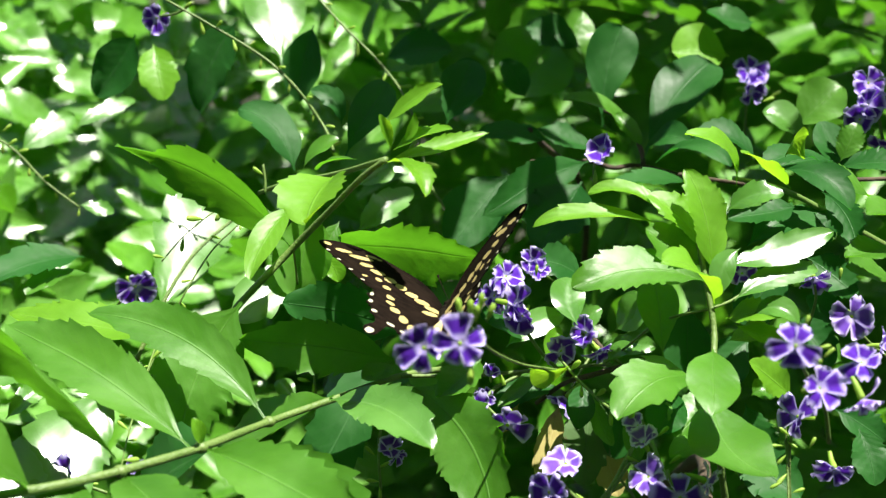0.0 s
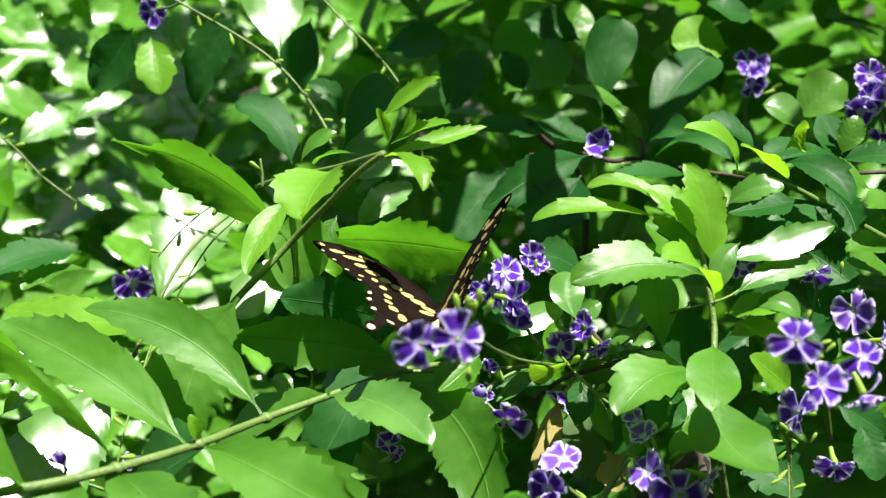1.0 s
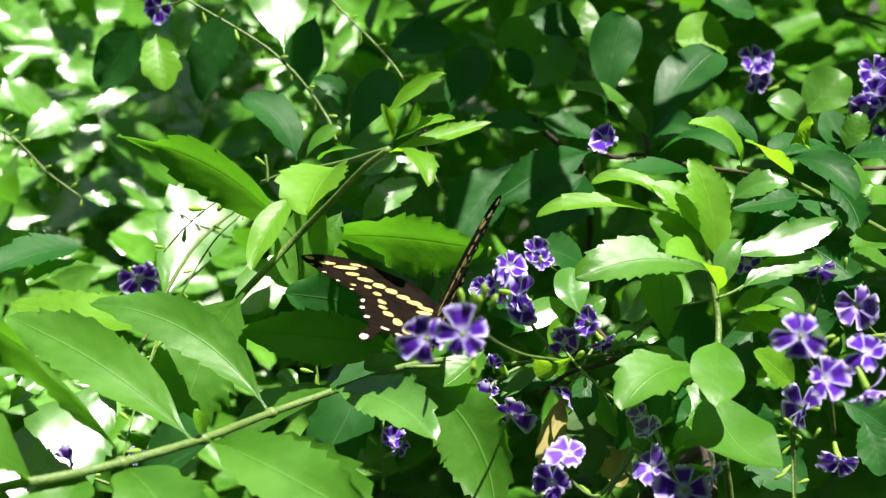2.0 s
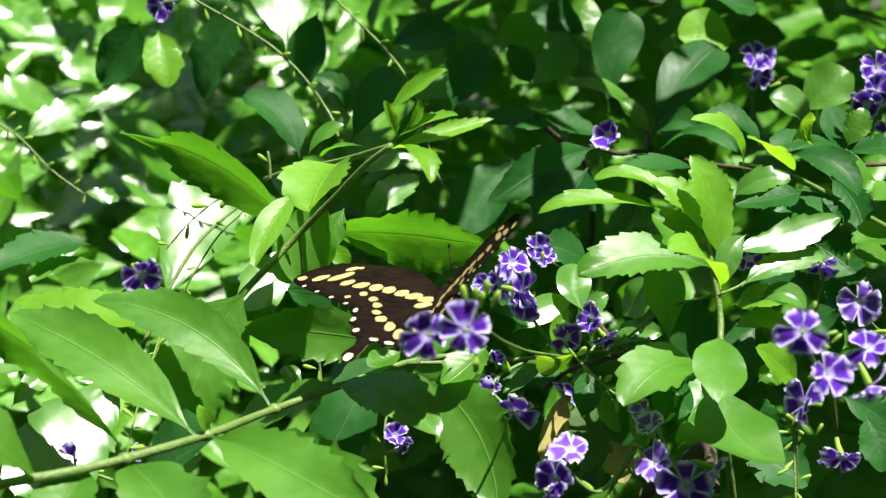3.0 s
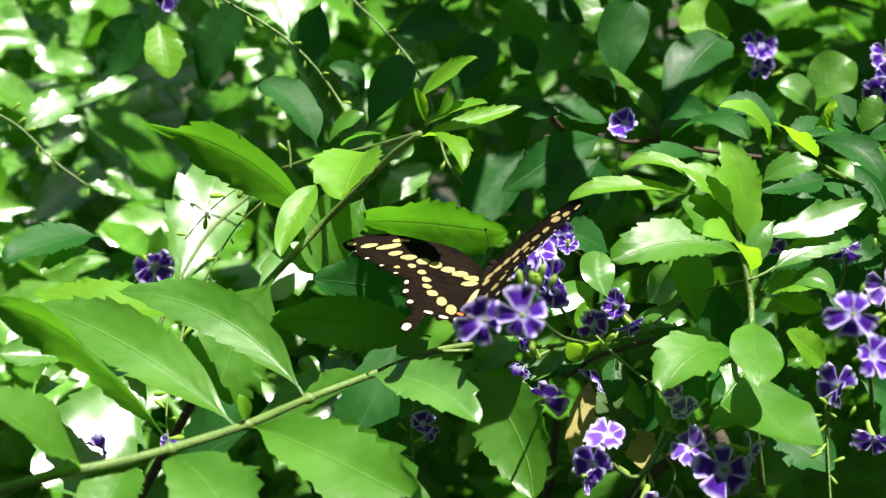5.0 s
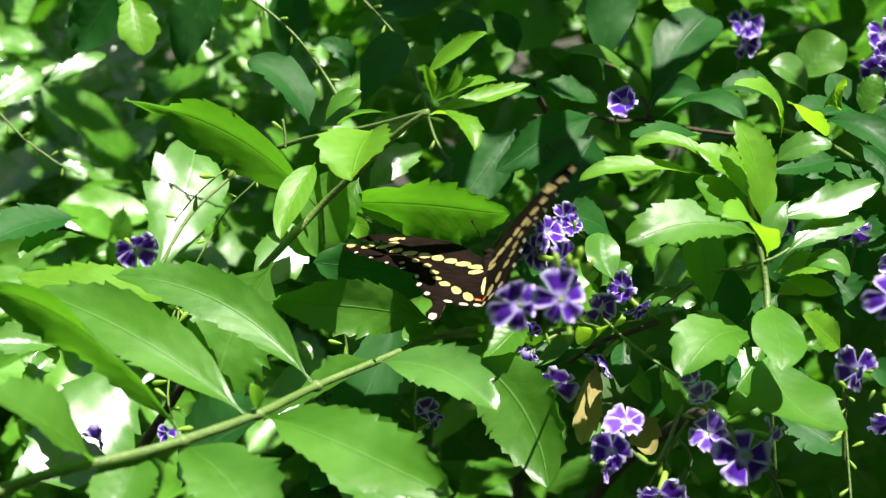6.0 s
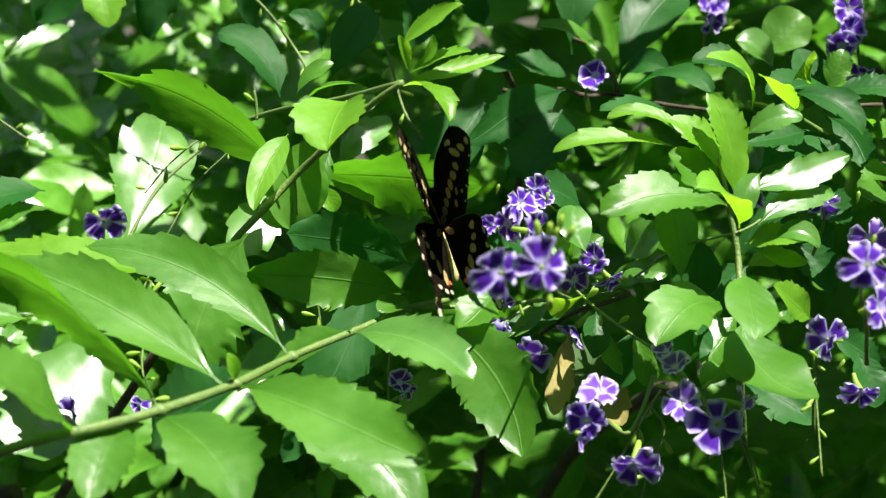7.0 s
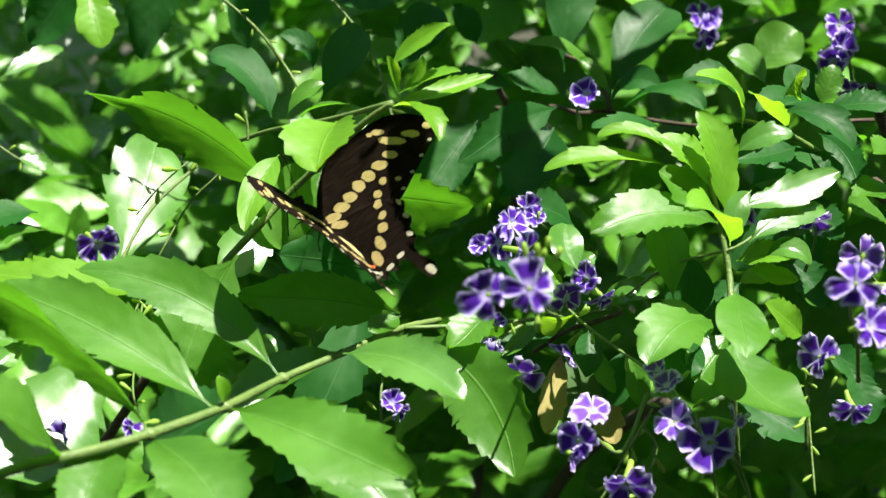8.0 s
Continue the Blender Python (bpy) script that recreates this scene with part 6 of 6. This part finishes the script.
BODY_DARK = wing_material("body_dark", (0.003, 0.0025, 0.002), (0.014, 0.011, 0.008), 0.85)
body_part("thorax", (0, 3.2, -0.8), (7.6, 3.0, 2.9), BODY_DARK)
body_part("abdomen", (0, -14.0, -1.6), (11.5, 2.3, 2.2), WING_UNDER, -0.25)
head = body_part("head", (0, 12.2, -0.4), (2.4, 2.2, 2.0), BODY_DARK)
for side in (-1, 1):
    p, f = ball_points(1.0, 1.0, 1.0)
    eye_ball = new("eye", mesh("eye", [((x * 0.9 + side * 1.7) * MM, (y * 1.1 + 12.9) * MM, (z * 1.1 - 0.2) * MM) for x, y, z in p], f, BODY_DARK))
    under(eye_ball, head, Matrix())
    pts = [Vector((side * 0.7, 13.6, 0.8)) * MM, Vector((side * 3.6, 19, 3.4)) * MM, Vector((side * 6.6, 25, 5.6)) * MM, Vector((side * 7.8, 28, 6.2)) * MM]
    p, f = tube(pts, 0.16 * MM, 0.20 * MM, 6)
    antenna = under(new("antenna", mesh("antenna", p, f, WING_DARK)), butterfly, Matrix())
    p, f = ball_points(1.5 * MM, 0.5 * MM, 0.5 * MM)
    under(new("club", mesh("club", p, f, BODY_DARK)), antenna, Matrix.Translation(pts[-1]) @ Vector((side * 0.3, 1, 0.1)).to_track_quat("X", "Z").to_matrix().to_4x4())
    for k, y in enumerate((5.0, 2.0, -1.0)):
        pts = [Vector((side * 1.6, y, -3.2)) * MM, Vector((side * 5.5, y + 2.5 - k * 2.5, -5.0)) * MM, Vector((side * 6.5, y + 4 - k * 4, -11.0)) * MM]
        p, f = tube(pts, 0.34 * MM, 0.16 * MM, 6)
        under(new("leg", mesh("leg", p, f, BODY_DARK)), butterfly, Matrix())
p, f = tube([Vector((0, 13.6, -1.6)) * MM, Vector((0, 15.5, -5)) * MM, Vector((0, 15.5, -10)) * MM], 0.3 * MM, 0.2 * MM, 6)
under(new("proboscis", mesh("proboscis", p, f, BODY_DARK)), butterfly, Matrix())


def flap(side, lift, sweep, tilt=0):
    """A wing's pose on the body: raised by lift, swung forward by sweep and tilted on its span, in degrees."""
    return pose(0, 0, 0, 0, -side * lift, 0) @ pose(0, 0, 0, 0, 0, side * sweep) @ pose(0, 0, 0, tilt, 0, 0)


def motions():
    walk(butterfly, [
        (0, pose(0.0005, 0.5106, 1.1191, 6.6, -0.7, -12.1)),
        (1, pose(-0.0003, 0.5146, 1.1163, 3.9, -2.0, -10.7)),
        (1.5, pose(-0.0023, 0.5115, 1.1156, 3.4, -3.6, -10.4)),
        (3, pose(-0.0027, 0.4812, 1.1277, 18.2, -0.9, -25.9)),
        (3.5, pose(-0.0019, 0.4710, 1.1296, 19.7, 2.4, -29.7)),
        (4, pose(0.0016, 0.4921, 1.1245, 10.2, 1.6, -26.8)),
        (4.5, pose(0.0021, 0.4959, 1.1241, 13.0, 2.5, -24.4)),
        (5.8, pose(0.0025, 0.5348, 1.1169, 19.5, 1.8, -12.1)),
        (6, pose(0.0026, 0.5353, 1.1151, 14.6, -3.1, -11.2)),
        (6.1, pose(-0.0027, 0.5113, 1.1207, 23.5, -4.7, -15.9)),
        (6.2, pose(-0.0028, 0.5220, 1.1165, 27.0, -3.0, -16.0)),
        (6.3, pose(-0.0028, 0.5233, 1.1160, 32.2, 0.2, -16.1)),
        (6.4, pose(-0.0038, 0.5151, 1.1177, 31.5, -1.8, -4.6)),
        (6.5, pose(-0.0023, 0.5241, 1.1171, 40.1, -11.4, -5.2)),
        (6.6, pose(0.0002, 0.5127, 1.1249, 41.1, -3.2, -1.8)),
        (6.7, pose(-0.0005, 0.5175, 1.1203, 45.4, -2.2, -7.1)),
        (6.8, pose(-0.0026, 0.5327, 1.1228, 51.9, -2.3, 1.4)),
        (6.9, pose(-0.0044, 0.5447, 1.1224, 53.6, -9.2, 4.9)),
        (7, pose(-0.0048, 0.5408, 1.1205, 64.1, -12.7, 4.6)),
        (7.1, pose(-0.0089, 0.5385, 1.1183, 51.3, -25.5, 22.6)),
        (7.2, pose(-0.0135, 0.5317, 1.1196, 31.2, -20.8, 32.1)),
        (7.3, pose(-0.0113, 0.5415, 1.1196, 43.4, -27.7, 23.2)),
        (7.4, pose(-0.0203, 0.5448, 1.1238, 48.9, -28.6, 23.3)),
        (7.5, pose(-0.0222, 0.5469, 1.1223, 50.0, -31.2, 26.9)),
        (7.6, pose(-0.0305, 0.5430, 1.1273, 40.5, -19.0, 44.8)),
        (7.7, pose(-0.0420, 0.5099, 1.1333, 78.9, -41.2, 32.1)),
        (7.8, pose(-0.0427, 0.5330, 1.1293, 36.4, -32.4, 33.7)),
        (8, pose(-0.0474, 0.5258, 1.1322, 44.4, -35.6, 28.5)),
    ])
    walk(wings["fore", -1], [
        (0, flap(-1, 27.2, 2.9)),
        (1, flap(-1, 29.2, -0.6)),
        (1.5, flap(-1, 28.5, -0.5)),
        (3, flap(-1, 6.6, -12.1)),
        (3.5, flap(-1, 2.5, -12.9)),
        (4, flap(-1, 5.6, -13.0)),
        (4.5, flap(-1, 6.8, -11.6)),
        (5.8, flap(-1, 14.5, -4.7)),
        (6, flap(-1, 10.3, -5.3)),
        (6.1, flap(-1, 15.0, -9.0)),
        (6.2, flap(-1, 34.0, 4.0)),
        (6.3, flap(-1, 16.0, -4.4)),
        (6.4, flap(-1, 2.9, -5.3)),
        (6.5, flap(-1, 54.8, 1.7)),
        (6.6, flap(-1, 35.8, -4.1)),
        (6.7, flap(-1, 6.2, -2.6)),
        (6.8, flap(-1, 48.8, -2.3)),
        (6.9, flap(-1, 69.9, 9.4)),
        (7, flap(-1, 74.2, 19.4)),
        (7.1, flap(-1, 79.0, 11.8)),
        (7.2, flap(-1, 86.2, 12.4)),
        (7.3, flap(-1, 65.9, -0.9)),
        (7.4, flap(-1, 76.5, 6.0)),
        (7.5, flap(-1, 73.5, 2.4)),
        (7.6, flap(-1, 45.1, 4.3)),
        (7.7, flap(-1, 32.3, 28.2)),
        (7.8, flap(-1, 49.9, -3.0)),
        (8, flap(-1, 66.0, 1.4)),
    ])
    walk(wings["hind", -1], [
        (0, flap(-1, 27.2, 1.4)),
        (1, flap(-1, 29.2, -0.3)),
        (1.5, flap(-1, 28.5, -0.3)),
        (3, flap(-1, 6.6, -6.1)),
        (3.5, flap(-1, 2.5, -6.5)),
        (4, flap(-1, 5.6, -6.5)),
        (4.5, flap(-1, 6.8, -5.8)),
        (5.8, flap(-1, 14.5, -2.4)),
        (6, flap(-1, 10.3, -2.6)),
        (6.1, flap(-1, 15.0, -4.5)),
        (6.2, flap(-1, 34.0, 2.0)),
        (6.3, flap(-1, 16.0, -2.2)),
        (6.4, flap(-1, 2.9, -2.7)),
        (6.5, flap(-1, 54.8, 0.8)),
        (6.6, flap(-1, 35.8, -2.1)),
        (6.7, flap(-1, 6.2, -1.3)),
        (6.8, flap(-1, 48.8, -1.1)),
        (6.9, flap(-1, 59.9, 4.7)),
        (7, flap(-1, 61.2, 9.7)),
        (7.1, flap(-1, 74.0, 5.9)),
        (7.2, flap(-1, 86.2, 6.2)),
        (7.3, flap(-1, 65.9, -0.4)),
        (7.4, flap(-1, 76.5, 3.0)),
        (7.5, flap(-1, 73.5, 1.2)),
        (7.6, flap(-1, 45.1, 2.2)),
        (7.7, flap(-1, 32.3, 14.1)),
        (7.8, flap(-1, 49.9, -1.5)),
        (8, flap(-1, 66.0, 0.7)),
    ])
    walk(wings["fore", 1], [
        (0, flap(1, 52.3, -8.2, 11)),
        (1, flap(1, 56.8, -7.9, 11)),
        (1.5, flap(1, 59.4, -12.5, 11)),
        (3, flap(1, 43.6, -15.1, 8)),
        (3.5, flap(1, 40.8, -10.5, 8)),
        (4, flap(1, 44.9, -19.2, 5)),
        (4.5, flap(1, 44.9, -15.7, 5)),
        (5.8, flap(1, 43.4, -9.0, 0)),
        (6, flap(1, 50.0, -8.5, 0)),
        (6.1, flap(1, 69.6, 4.5, 0)),
        (6.2, flap(1, 84.0, 2.0, 4)),
        (6.3, flap(1, 51.6, -0.0, 10)),
        (6.4, flap(1, 34.8, 5.8, 10)),
        (6.5, flap(1, 86.6, 4.3, 10)),
        (6.6, flap(1, 55.2, -8.7, 10)),
        (6.7, flap(1, 27.0, -3.0, 8)),
        (6.8, flap(1, 65.8, 2.2, 0)),
        (6.9, flap(1, 80.4, 8.9, 0)),
        (7, flap(1, 78.5, 12.4, 0)),
        (7.1, flap(1, 69.9, -3.7, 0)),
        (7.2, flap(1, 63.3, 3.1, 0)),
        (7.3, flap(1, 64.6, -3.7, 0)),
        (7.4, flap(1, 73.0, -9.9, 0)),
        (7.5, flap(1, 65.6, -5.4, 0)),
        (7.6, flap(1, 20.8, 0.1, 0)),
        (7.7, flap(1, 2.5, -16.5, 0)),
        (7.8, flap(1, 11.3, -9.1, 0)),
        (8, flap(1, 24.4, -14.5, 0)),
    ])
    walk(wings["hind", 1], [
        (0, flap(1, 52.3, -4.1, 11)),
        (1, flap(1, 56.8, -3.9, 11)),
        (1.5, flap(1, 59.4, -6.2, 11)),
        (3, flap(1, 43.6, -7.6, 8)),
        (3.5, flap(1, 40.8, -5.3, 8)),
        (4, flap(1, 44.9, -9.6, 5)),
        (4.5, flap(1, 44.9, -7.8, 5)),
        (5.8, flap(1, 43.4, -4.5, 0)),
        (6, flap(1, 50.0, -4.2, 0)),
        (6.1, flap(1, 69.6, 2.3, 0)),
        (6.2, flap(1, 84.0, 1.0, 4)),
        (6.3, flap(1, 51.6, -0.0, 10)),
        (6.4, flap(1, 34.8, 2.9, 10)),
        (6.5, flap(1, 86.6, 2.1, 10)),
        (6.6, flap(1, 55.2, -4.3, 10)),
        (6.7, flap(1, 27.0, -1.5, 8)),
        (6.8, flap(1, 65.8, 1.1, 0)),
        (6.9, flap(1, 70.4, 4.5, 0)),
        (7, flap(1, 65.5, 6.2, 0)),
        (7.1, flap(1, 64.9, -1.8, 0)),
        (7.2, flap(1, 63.3, 1.5, 0)),
        (7.3, flap(1, 64.6, -1.9, 0)),
        (7.4, flap(1, 73.0, -5.0, 0)),
        (7.5, flap(1, 65.6, -2.7, 0)),
        (7.6, flap(1, 20.8, 0.1, 0)),
        (7.7, flap(1, 2.5, -8.2, 0)),
        (7.8, flap(1, 11.3, -4.6, 0)),
        (8, flap(1, 24.4, -7.2, 0)),
    ])


motions()
